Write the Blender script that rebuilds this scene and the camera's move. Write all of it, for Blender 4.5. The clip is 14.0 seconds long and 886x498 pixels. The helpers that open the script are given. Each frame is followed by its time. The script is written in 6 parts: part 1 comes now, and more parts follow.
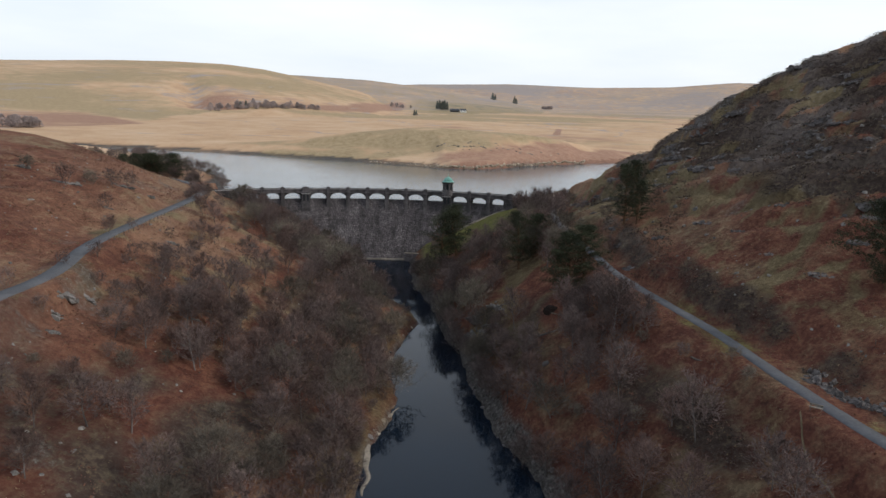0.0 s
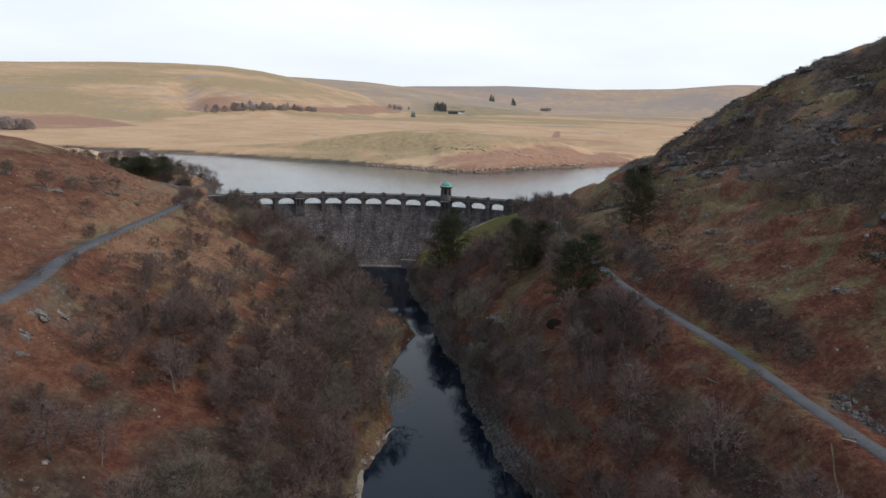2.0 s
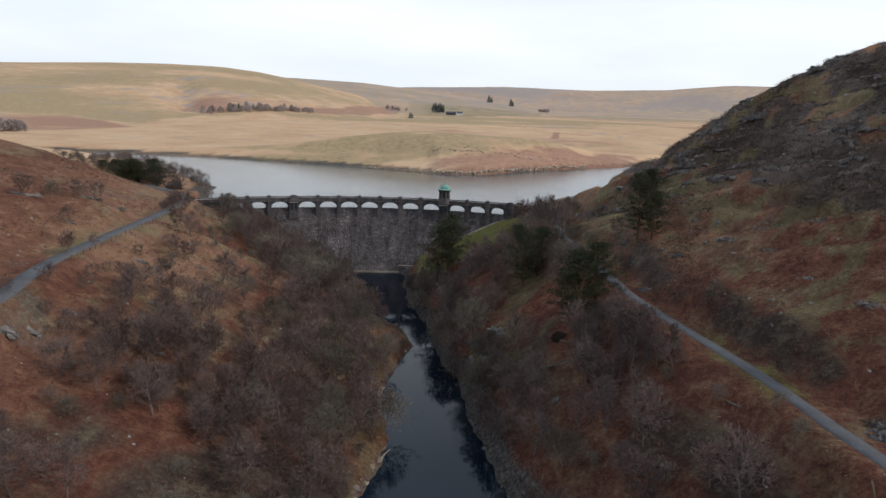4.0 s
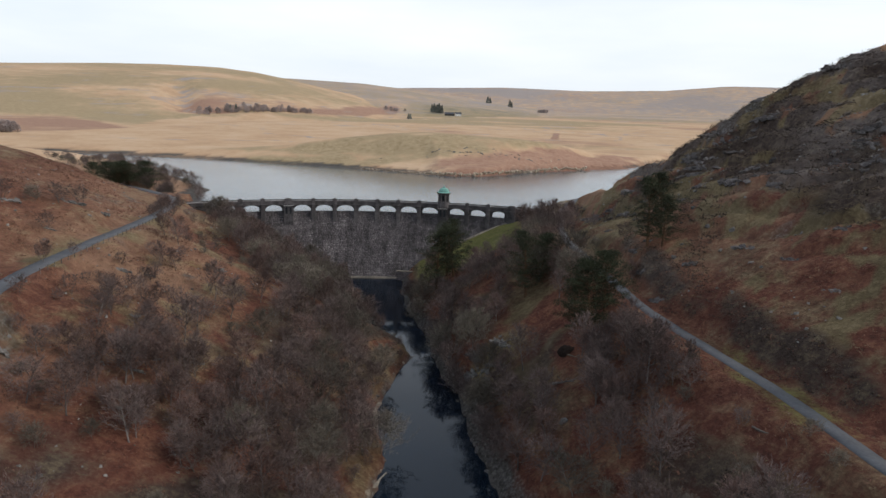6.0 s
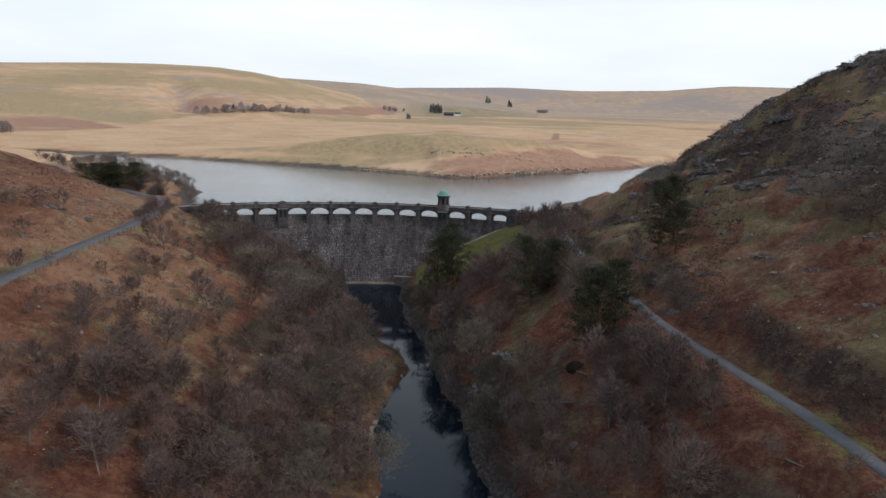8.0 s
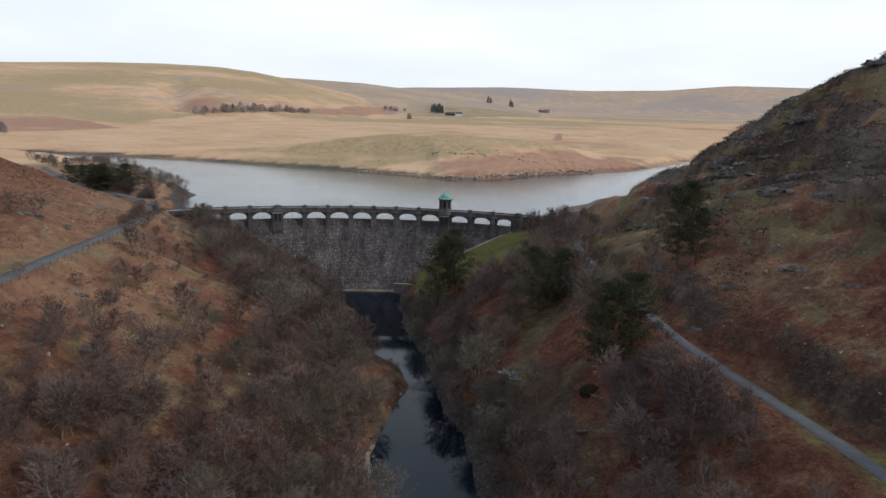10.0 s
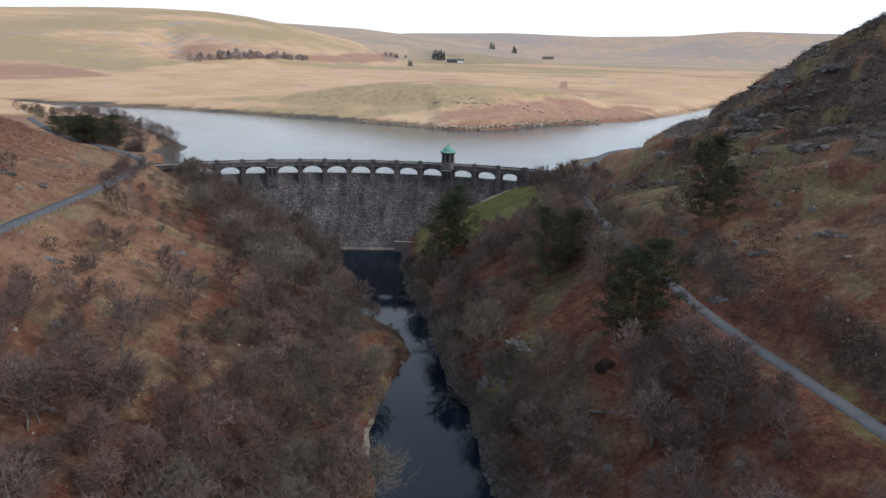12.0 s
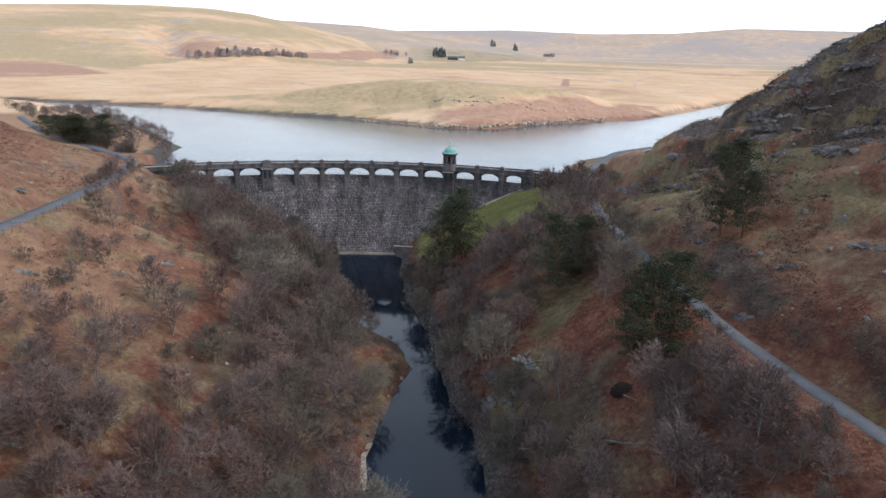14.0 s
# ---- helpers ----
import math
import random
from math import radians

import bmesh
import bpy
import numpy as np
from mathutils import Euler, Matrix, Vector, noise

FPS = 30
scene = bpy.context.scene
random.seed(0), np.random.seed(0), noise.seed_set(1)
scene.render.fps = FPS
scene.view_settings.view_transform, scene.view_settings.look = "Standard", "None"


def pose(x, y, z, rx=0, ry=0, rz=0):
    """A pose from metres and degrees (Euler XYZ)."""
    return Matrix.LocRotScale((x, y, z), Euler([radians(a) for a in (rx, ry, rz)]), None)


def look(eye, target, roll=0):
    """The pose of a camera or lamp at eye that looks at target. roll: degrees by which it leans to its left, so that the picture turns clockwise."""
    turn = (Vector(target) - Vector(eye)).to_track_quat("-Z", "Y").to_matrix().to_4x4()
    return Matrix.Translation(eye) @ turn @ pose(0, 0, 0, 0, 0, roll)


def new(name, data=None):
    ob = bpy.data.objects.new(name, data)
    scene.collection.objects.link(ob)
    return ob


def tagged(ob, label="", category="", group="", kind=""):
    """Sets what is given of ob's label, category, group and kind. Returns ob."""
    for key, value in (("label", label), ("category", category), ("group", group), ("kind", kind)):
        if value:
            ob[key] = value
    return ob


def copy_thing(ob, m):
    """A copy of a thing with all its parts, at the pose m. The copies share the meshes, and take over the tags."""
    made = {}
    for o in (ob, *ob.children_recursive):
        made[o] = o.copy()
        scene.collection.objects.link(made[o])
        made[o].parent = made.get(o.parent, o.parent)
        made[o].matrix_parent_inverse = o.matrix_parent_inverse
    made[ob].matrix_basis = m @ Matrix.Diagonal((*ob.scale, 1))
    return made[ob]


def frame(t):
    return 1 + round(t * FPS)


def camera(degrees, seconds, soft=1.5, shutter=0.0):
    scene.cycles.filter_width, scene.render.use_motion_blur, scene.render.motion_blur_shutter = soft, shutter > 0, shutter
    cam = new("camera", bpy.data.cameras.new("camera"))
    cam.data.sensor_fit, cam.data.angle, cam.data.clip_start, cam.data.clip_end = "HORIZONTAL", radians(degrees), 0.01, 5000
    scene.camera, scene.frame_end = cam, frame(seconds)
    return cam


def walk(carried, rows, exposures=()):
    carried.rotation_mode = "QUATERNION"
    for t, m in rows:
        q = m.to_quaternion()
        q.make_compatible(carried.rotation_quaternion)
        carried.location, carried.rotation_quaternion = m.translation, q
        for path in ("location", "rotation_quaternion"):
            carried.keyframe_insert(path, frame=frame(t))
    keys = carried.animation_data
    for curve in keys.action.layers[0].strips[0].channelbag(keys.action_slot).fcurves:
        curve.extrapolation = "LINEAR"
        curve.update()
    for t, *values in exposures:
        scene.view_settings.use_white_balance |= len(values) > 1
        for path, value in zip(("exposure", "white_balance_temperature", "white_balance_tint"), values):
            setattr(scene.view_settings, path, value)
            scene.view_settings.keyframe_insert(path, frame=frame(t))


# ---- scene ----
cam = camera(66.6, 14.0)
PATH = [
    (0, (0.403, -0.906, 71.925), (0.397, 1.049, 71.5), 1.86),
    (0.5, (0.356, 1.302, 71.971), (0.352, 3.256, 71.547), 1.86),
    (1, (0.36, 3.496, 72.047), (0.358, 5.451, 71.624), 1.86),
    (1.5, (0.422, 5.713, 72.14), (0.419, 7.668, 71.719), 1.86),
    (2, (0.383, 7.975, 72.223), (0.382, 9.931, 71.803), 1.86),
    (2.5, (0.306, 10.195, 72.26), (0.306, 12.15, 71.84), 1.86),
    (3, (0.208, 12.497, 72.251), (0.211, 14.453, 71.833), 1.86),
    (5.5, (-0.037, 23.85, 72.036), (-0.03, 25.806, 71.62), 1.86),
    (6, (-0.173, 26.131, 72.018), (-0.164, 28.088, 71.603), 1.86),
    (6.5, (-0.252, 28.385, 71.987), (-0.242, 30.341, 71.572), 1.86),
    (7, (-0.33, 30.777, 71.963), (-0.318, 32.734, 71.547), 1.86),
    (7.5, (-0.394, 33.132, 71.938), (-0.382, 35.088, 71.522), 1.86),
    (8, (-0.507, 35.732, 71.895), (-0.495, 37.689, 71.48), 1.86),
    (10.5, (-0.813, 50.226, 71.907), (-0.805, 52.182, 71.491), 1.86),
    (11, (-0.949, 53.128, 71.895), (-0.941, 55.079, 71.457), 1.86),
    (11.5, (-1.082, 56.028, 71.867), (-1.073, 57.968, 71.383), 1.86),
    (12, (-1.21, 58.886, 71.876), (-1.201, 60.806, 71.316), 1.86),
    (12.5, (-1.337, 61.717, 71.873), (-1.327, 63.635, 71.306), 1.86),
    (13, (-1.436, 64.337, 71.87), (-1.426, 66.256, 71.303), 1.86),
    (13.5, (-1.569, 66.539, 71.858), (-1.56, 68.457, 71.292), 1.86),
    (14, (-1.655, 68.261, 71.836), (-1.647, 70.179, 71.269), 1.86),
]
EXPOSURES = [(0, 0.0, 6450, 10), (10.4, 0.0, 6450, 10), (12.0, 0.28, 6150, 10), (12.6, 0.52, 6080, 10), (14, 0.7, 6050, 10)]
walk(cam, [(t, look(eye, target, roll)) for t, eye, target, roll in PATH], EXPOSURES)

# ---- light: thin bright overcast, low soft sun over the eastern ridge ----
SUN_EL, SUN_AZ = 38.0, 106.0          # degrees above the horizon; degrees clockwise from +y
world = bpy.data.worlds.new("overcast_sky")
scene.world = world
world.use_nodes = True
wn, wl = world.node_tree.nodes, world.node_tree.links
wn.clear()
w_out = wn.new("ShaderNodeOutputWorld")
w_bg = wn.new("ShaderNodeBackground")
w_sky = wn.new("ShaderNodeTexSky")
w_sky.sky_type, w_sky.sun_disc = "NISHITA", False
w_sky.sun_elevation, w_sky.sun_rotation = radians(SUN_EL), radians(SUN_AZ)
w_sky.dust_density, w_sky.air_density = 2.0, 1.0
w_geo = wn.new("ShaderNodeTexCoord")
w_map = wn.new("ShaderNodeMapping")
w_map.inputs["Scale"].default_value = (1.0, 1.0, 5.0)
w_noise = wn.new("ShaderNodeTexNoise")
w_noise.inputs["Scale"].default_value, w_noise.inputs["Detail"].default_value = 1.6, 6.0
w_ramp = wn.new("ShaderNodeValToRGB")
w_ramp.color_ramp.elements[0].position, w_ramp.color_ramp.elements[1].position = 0.3, 0.72
w_ramp.color_ramp.elements[0].color, w_ramp.color_ramp.elements[1].color = (6.2, 7.0, 7.8, 1), (8.5, 8.8, 9.1, 1)
w_mix = wn.new("ShaderNodeMix")
w_mix.data_type = "RGBA"
w_sep = wn.new("ShaderNodeSeparateXYZ")
w_up = wn.new("ShaderNodeMapRange")            # cloud is thick low down and thins to blue overhead
w_up.inputs["From Min"].default_value, w_up.inputs["From Max"].default_value = 0.12, 0.75
w_up.inputs["To Min"].default_value, w_up.inputs["To Max"].default_value = 0.9, 0.3
wl.new(w_geo.outputs["Generated"], w_sep.inputs["Vector"])
wl.new(w_sep.outputs["Z"], w_up.inputs["Value"])
wl.new(w_up.outputs["Result"], w_mix.inputs["Factor"])
wl.new(w_geo.outputs["Generated"], w_map.inputs["Vector"])
wl.new(w_map.outputs["Vector"], w_noise.inputs["Vector"])
wl.new(w_noise.outputs["Fac"], w_ramp.inputs["Fac"])
wl.new(w_sky.outputs["Color"], w_mix.inputs["A"])
wl.new(w_ramp.outputs["Color"], w_mix.inputs["B"])
wl.new(w_mix.outputs["Result"], w_bg.inputs["Color"])
w_bg.inputs["Strength"].default_value = 0.126
wl.new(w_bg.outputs["Background"], w_out.inputs["Surface"])
sun = new("sun", bpy.data.lights.new("sun", "SUN"))
sun.data.energy, sun.data.angle, sun.data.color = 1.45, radians(9), (1.0, 0.93, 0.84)
sun_dir = Vector((math.sin(radians(SUN_AZ)) * math.cos(radians(SUN_EL)), math.cos(radians(SUN_AZ)) * math.cos(radians(SUN_EL)), math.sin(radians(SUN_EL))))
sun.matrix_world = look(Vector((0, 0, 400)) + sun_dir * 50, (0, 0, 400))

# ---- materials ----
def nodes_of(name):
    m = bpy.data.materials.new(name)
    m.use_nodes = True
    return m, m.node_tree.nodes, m.node_tree.links, m.node_tree.nodes["Principled BSDF"]


def noise_node(n, l, coord, scale, detail=4.0, rough=0.55):
    t = n.new("ShaderNodeTexNoise")
    t.inputs["Scale"].default_value, t.inputs["Detail"].default_value, t.inputs["Roughness"].default_value = scale, detail, rough
    l.new(coord, t.inputs["Vector"])
    return t.outputs["Fac"]


def ramp_node(n, l, fac, stops):
    r = n.new("ShaderNodeValToRGB")
    e = r.color_ramp.elements
    while len(e) < len(stops):
        e.new(0.5)
    for k, (p, c) in enumerate(stops):
        e[k].position, e[k].color = p, (*c, 1) if len(c) == 3 else c
    l.new(fac, r.inputs["Fac"])
    return r.outputs["Color"]


def mix_node(n, l, fac, a, b, kind="MIX"):
    m = n.new("ShaderNodeMix")
    m.data_type, m.blend_type = "RGBA", kind
    for key, v in (("Factor", fac), ("A", a), ("B", b)):
        s = m.inputs[key] if key == "Factor" else [i for i in m.inputs if i.name == key and i.type == "RGBA"][0]
        if isinstance(v, (int, float)):
            s.default_value = v
        elif isinstance(v, tuple):
            s.default_value = (*v, 1)
        else:
            l.new(v, s)
    return [o for o in m.outputs if o.type == "RGBA"][0]


def math_node(n, l, op, a, b=0.0, clamp=False):
    m = n.new("ShaderNodeMath")
    m.operation, m.use_clamp = op, clamp
    for k, v in enumerate((a, b)):
        if isinstance(v, (int, float)):
            m.inputs[k].default_value = v
        else:
            l.new(v, m.inputs[k])
    return m.outputs[0]


def bump_node(n, l, height, bsdf, strength, distance):
    b = n.new("ShaderNodeBump")
    b.inputs["Strength"].default_value, b.inputs["Distance"].default_value = strength, distance
    l.new(height, b.inputs["Height"])
    l.new(b.outputs["Normal"], bsdf.inputs["Normal"])


def surface(name, dark, light, scale=1.0, rough=0.9, bump=0.05, island=0.0, each=0.0, metal=0.0, extra=None, streak=0.0):
    """Two-scale mottled surface; island and each vary it by loose piece and by object."""
    m, n, l, p = nodes_of(name)
    pos = n.new("ShaderNodeNewGeometry")
    big, small = noise_node(n, l, pos.outputs["Position"], scale * 0.23), noise_node(n, l, pos.outputs["Position"], scale * 2.3, 6, 0.65)
    f = math_node(n, l, "ADD", math_node(n, l, "MULTIPLY", big, 0.5), math_node(n, l, "MULTIPLY", small, 0.5))
    col = ramp_node(n, l, f, [(0.36, dark), (0.64, light)])
    if extra:
        col = mix_node(n, l, ramp_node(n, l, noise_node(n, l, pos.outputs["Position"], scale * 0.6, 5, 0.7), [(0.52, (0, 0, 0)), (0.62, (1, 1, 1))]), col, extra)
    if island or each:
        src, amount = (pos.outputs["Random Per Island"], island) if island else (n.new("ShaderNodeObjectInfo").outputs["Random"], each)
        k = math_node(n, l, "ADD", math_node(n, l, "MULTIPLY", src, 2 * amount), 1 - amount)
        comb = n.new("ShaderNodeCombineColor")
        for i in range(3):
            l.new(k, comb.inputs[i])
        col = mix_node(n, l, 1.0, col, comb.outputs[0], "MULTIPLY")
    if streak:
        mp = n.new("ShaderNodeMapping")
        mp.inputs["Scale"].default_value = (0.6, 0.25, 0.12)
        l.new(pos.outputs["Position"], mp.inputs["Vector"])
        k = ramp_node(n, l, noise_node(n, l, mp.outputs[0], 0.55, 4, 0.6), [(0.38, (1 - streak,) * 3), (0.62, (1, 1, 1))])
        col = mix_node(n, l, 1.0, col, k, "MULTIPLY")
    l.new(col, p.inputs["Base Color"])
    p.inputs["Roughness"].default_value, p.inputs["Metallic"].default_value = rough, metal
    p.inputs["Specular IOR Level"].default_value = 0.25
    if bump:
        bump_node(n, l, small, p, 0.8, bump)
    return m


def ground_material():
    m, n, l, p = nodes_of("moorland_ground")
    pos = n.new("ShaderNodeNewGeometry").outputs["Position"]
    at = n.new("ShaderNodeAttribute")
    at.attribute_name = "cover"
    sep = n.new("ShaderNodeSeparateColor")
    l.new(at.outputs["Color"], sep.inputs[0])
    rust = n.new("ShaderNodeAttribute")
    rust.attribute_name = "rust"
    big, mid, fine = noise_node(n, l, pos, 0.035, 4), noise_node(n, l, pos, 0.22, 6, 0.68), noise_node(n, l, pos, 1.1, 6, 0.75)
    patch = math_node(n, l, "ADD", math_node(n, l, "MULTIPLY", mid, 0.5), math_node(n, l, "MULTIPLY", fine, 0.5))
    bracken = ramp_node(n, l, patch, [(0.32, (0.040, 0.022, 0.018)), (0.46, (0.115, 0.046, 0.032)), (0.57, (0.188, 0.086, 0.054)), (0.68, (0.28, 0.172, 0.11))])
    grass = ramp_node(n, l, patch, [(0.34, (0.055, 0.043, 0.028)), (0.5, (0.14, 0.10, 0.062)), (0.66, (0.26, 0.19, 0.115))])
    green = ramp_node(n, l, patch, [(0.34, (0.068, 0.053, 0.030)), (0.5, (0.138, 0.106, 0.058)), (0.66, (0.235, 0.183, 0.108))])
    # dead moor grass, pale itself and lightened further for the sunlight across the lake
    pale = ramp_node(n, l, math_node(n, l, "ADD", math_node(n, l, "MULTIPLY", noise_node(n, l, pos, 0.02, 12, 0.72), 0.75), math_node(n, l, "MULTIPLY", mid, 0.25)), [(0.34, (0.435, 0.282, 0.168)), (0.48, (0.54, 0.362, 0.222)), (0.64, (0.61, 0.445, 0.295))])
    rock = ramp_node(n, l, fine, [(0.36, (0.034, 0.030, 0.028)), (0.5, (0.088, 0.080, 0.072)), (0.66, (0.20, 0.185, 0.165))])
    heath = ramp_node(n, l, patch, [(0.36, (0.030, 0.022, 0.019)), (0.5, (0.070, 0.050, 0.040)), (0.58, (0.115, 0.088, 0.062)), (0.68, (0.20, 0.165, 0.10))])
    # far heath: haze put into the colour, lighter and greyer than near heath
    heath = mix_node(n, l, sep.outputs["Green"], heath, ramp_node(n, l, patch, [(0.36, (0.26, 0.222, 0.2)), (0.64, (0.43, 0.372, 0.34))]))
    edge = ramp_node(n, l, math_node(n, l, "ADD", math_node(n, l, "MULTIPLY", big, 0.55), math_node(n, l, "MULTIPLY", mid, 0.45)), [(0.5, (0, 0, 0)), (0.62, (1, 1, 1))])
    col = mix_node(n, l, edge, bracken, grass)
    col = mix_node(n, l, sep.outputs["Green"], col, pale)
    broad = noise_node(n, l, pos, 0.028, 10, 0.7)
    ragged = math_node(n, l, "ADD", math_node(n, l, "MULTIPLY", math_node(n, l, "SUBTRACT", patch, 0.5), 1.4), math_node(n, l, "MULTIPLY", math_node(n, l, "SUBTRACT", broad, 0.5), 1.5))

    def ragged_mask(v):
        k = math_node(n, l, "ADD", v, math_node(n, l, "MULTIPLY", ragged, math_node(n, l, "MULTIPLY", math_node(n, l, "MULTIPLY", v, math_node(n, l, "SUBTRACT", 1.0, v)), 4.0)), True)
        return ramp_node(n, l, k, [(0.3, (0, 0, 0)), (0.7, (1, 1, 1))])
    # far bracken and turf: sun and haze put in as lighter colours
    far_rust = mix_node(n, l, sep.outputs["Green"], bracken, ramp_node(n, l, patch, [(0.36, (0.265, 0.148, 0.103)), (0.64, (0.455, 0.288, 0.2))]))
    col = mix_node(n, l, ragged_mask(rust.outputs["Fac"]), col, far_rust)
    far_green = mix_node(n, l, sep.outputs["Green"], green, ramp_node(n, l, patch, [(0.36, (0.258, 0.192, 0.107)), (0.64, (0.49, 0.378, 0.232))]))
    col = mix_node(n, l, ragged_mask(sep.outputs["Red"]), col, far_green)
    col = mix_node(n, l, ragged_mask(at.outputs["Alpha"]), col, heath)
    col = mix_node(n, l, ragged_mask(sep.outputs["Blue"]), col, rock)
    turf = n.new("ShaderNodeAttribute")
    turf.attribute_name = "turf"
    col = mix_node(n, l, ragged_mask(turf.outputs["Fac"]), col, ramp_node(n, l, patch, [(0.34, (0.07, 0.074, 0.024)), (0.66, (0.19, 0.182, 0.064))]))
    l.new(col, p.inputs["Base Color"])
    p.inputs["Roughness"].default_value, p.inputs["Specular IOR Level"].default_value = 0.95, 0.1
    h = math_node(n, l, "ADD", math_node(n, l, "MULTIPLY", fine, 0.6), math_node(n, l, "MULTIPLY", mid, 1.0))
    h = math_node(n, l, "MULTIPLY", h, math_node(n, l, "SUBTRACT", 1.0, math_node(n, l, "MULTIPLY", sep.outputs["Green"], 0.7)))
    bump_node(n, l, h, p, 0.9, 0.9)
    return m


def water_material(name, deep, ripple, strength, rough):
    m, n, l, p = nodes_of(name)
    pos = n.new("ShaderNodeNewGeometry").outputs["Position"]
    mp = n.new("ShaderNodeMapping")
    mp.inputs["Scale"].default_value = (1.0, 0.45, 1.0)
    l.new(pos, mp.inputs["Vector"])
    f = noise_node(n, l, mp.outputs[0], ripple, 4, 0.6)
    col = ramp_node(n, l, noise_node(n, l, pos, 0.03), [(0.35, tuple(c * 0.7 for c in deep)), (0.65, deep)])
    l.new(col, p.inputs["Base Color"])
    p.inputs["IOR"].default_value = 1.33
    r = math_node(n, l, "ADD", math_node(n, l, "MULTIPLY", noise_node(n, l, pos, 0.02, 3), rough), rough * 0.5)
    l.new(r, p.inputs["Roughness"])
    bump_node(n, l, f, p, strength, 0.1)
    return m


GROUND = ground_material()
RIVER = water_material("river_water", (0.006, 0.013, 0.024), 0.6, 0.12, 0.06)
LAKE = water_material("lake_water", (0.085, 0.105, 0.122), 0.9, 0.95, 0.13)
ASPHALT = surface("grey_asphalt", (0.075, 0.078, 0.084), (0.13, 0.133, 0.142), 1.2, 0.9, 0.01)
MASONRY = surface("dam_masonry", (0.035, 0.033, 0.036), (0.135, 0.124, 0.126), 2.2, 0.9, 0.1, streak=0.4)
STONES = surface("dam_face_stones", (0.085, 0.075, 0.077), (0.255, 0.228, 0.23), 0.5, 0.88, 0.06, island=0.36, streak=0.45)
DRESSED = surface("dressed_stone", (0.05, 0.046, 0.048), (0.165, 0.152, 0.152), 1.6, 0.9, 0.04, each=0.15, streak=0.35)
COPING = surface("pale_coping_stone", (0.14, 0.135, 0.13), (0.36, 0.34, 0.33), 1.6, 0.9, 0.03, each=0.2)
COPPER = surface("verdigris_copper", (0.10, 0.26, 0.22), (0.22, 0.42, 0.36), 1.5, 0.7, 0.01)
ROCK = surface("lichened_rock", (0.062, 0.058, 0.054), (0.225, 0.21, 0.194), 1.2, 0.92, 0.15, each=0.3)
STONE = surface("pale_lichened_stone", (0.09, 0.084, 0.077), (0.30, 0.283, 0.258), 1.6, 0.92, 0.1, island=0.3)
CRAG = surface("dark_crag_rock", (0.038, 0.033, 0.033), (0.18, 0.162, 0.152), 0.9, 0.92, 0.25, each=0.35)
PALE_ROCK = surface("weathered_pale_rock", (0.09, 0.08, 0.066), (0.32, 0.28, 0.225), 0.8, 0.92, 0.15, each=0.25)
BARK = surface("grey_bark", (0.075, 0.064, 0.055), (0.21, 0.185, 0.16), 3.0, 0.95, 0.02, each=0.25)
BIRCH_BARK = surface("pale_birch_bark", (0.075, 0.066, 0.062), (0.23, 0.205, 0.19), 3.0, 0.9, 0.02, each=0.25)
PINE_BARK = surface("pine_bark", (0.06, 0.035, 0.022), (0.16, 0.09, 0.05), 3.0, 0.95, 0.03)
TWIG_BROWN = surface("purple_brown_twigs", (0.082, 0.06, 0.055), (0.184, 0.138, 0.124), 0.8, 0.95, 0, each=0.35)
TWIG_GREY = surface("lichen_grey_twigs", (0.085, 0.073, 0.058), (0.195, 0.168, 0.134), 0.8, 0.95, 0, each=0.35)
TWIG_RUST = surface("russet_twigs", (0.092, 0.061, 0.054), (0.2, 0.137, 0.117), 0.8, 0.95, 0, each=0.35)
# far trees: the haze in front of them is mixed into these paler colours
TWIG_HAZED = surface("hazed_twigs", (0.25, 0.205, 0.195), (0.39, 0.33, 0.312), 0.3, 0.95, 0, each=0.2)
HAZED_NEEDLES = surface("hazed_needles", (0.10, 0.115, 0.105), (0.18, 0.195, 0.175), 0.3, 0.95, 0, each=0.2)
NEEDLES = surface("pine_needles", (0.016, 0.021, 0.012), (0.058, 0.066, 0.033), 0.9, 0.9, 0, island=0.35)
HEATHER = surface("dark_heather", (0.026, 0.019, 0.017), (0.105, 0.077, 0.06), 0.8, 0.95, 0, island=0.2)
FERN = surface("dead_bracken", (0.085, 0.039, 0.029), (0.22, 0.115, 0.077), 0.25, 0.95, 0, island=0.22)
SEDGE = surface("dead_grass_tufts", (0.11, 0.082, 0.046), (0.26, 0.195, 0.12), 0.25, 0.95, 0, island=0.22)
EARTH = surface("dark_wet_earth", (0.018, 0.013, 0.011), (0.055, 0.04, 0.033), 1.5, 0.95, 0.1)
RENDERED = surface("white_render", (0.6, 0.6, 0.58), (0.8, 0.8, 0.78), 0.5, 0.9, 0)
SLATE = surface("slate_roof", (0.05, 0.055, 0.065), (0.10, 0.105, 0.12), 0.5, 0.8, 0)
DARK_GLASS = surface("dark_pane", (0.02, 0.022, 0.025), (0.04, 0.045, 0.05), 0.5, 0.2, 0)
# ochre shore rock, its colour raised to carry sunlight on the cliff faces
CLIFF = surface("sunlit_shore_rock", (0.20, 0.165, 0.12), (0.56, 0.47, 0.36), 0.8, 0.92, 0.15, each=0.25)

# ---- the lie of the land: river, dam line, lake, slopes, far moor ----
RIVER_Z, LAKE_Z, SILL_Z = 1.0, 25.7, 26.0
ARC_X, ARC_Y, ARC_R = -21.0, 162.0, 155.0      # centre and radius of the dam's curve


def smooth(a, b, v):
    k = np.clip((v - a) / (b - a), 0, 1)
    return k * k * (3 - 2 * k)


def table(pairs, v):
    return np.interp(v, [p[0] for p in pairs], [p[1] for p in pairs])


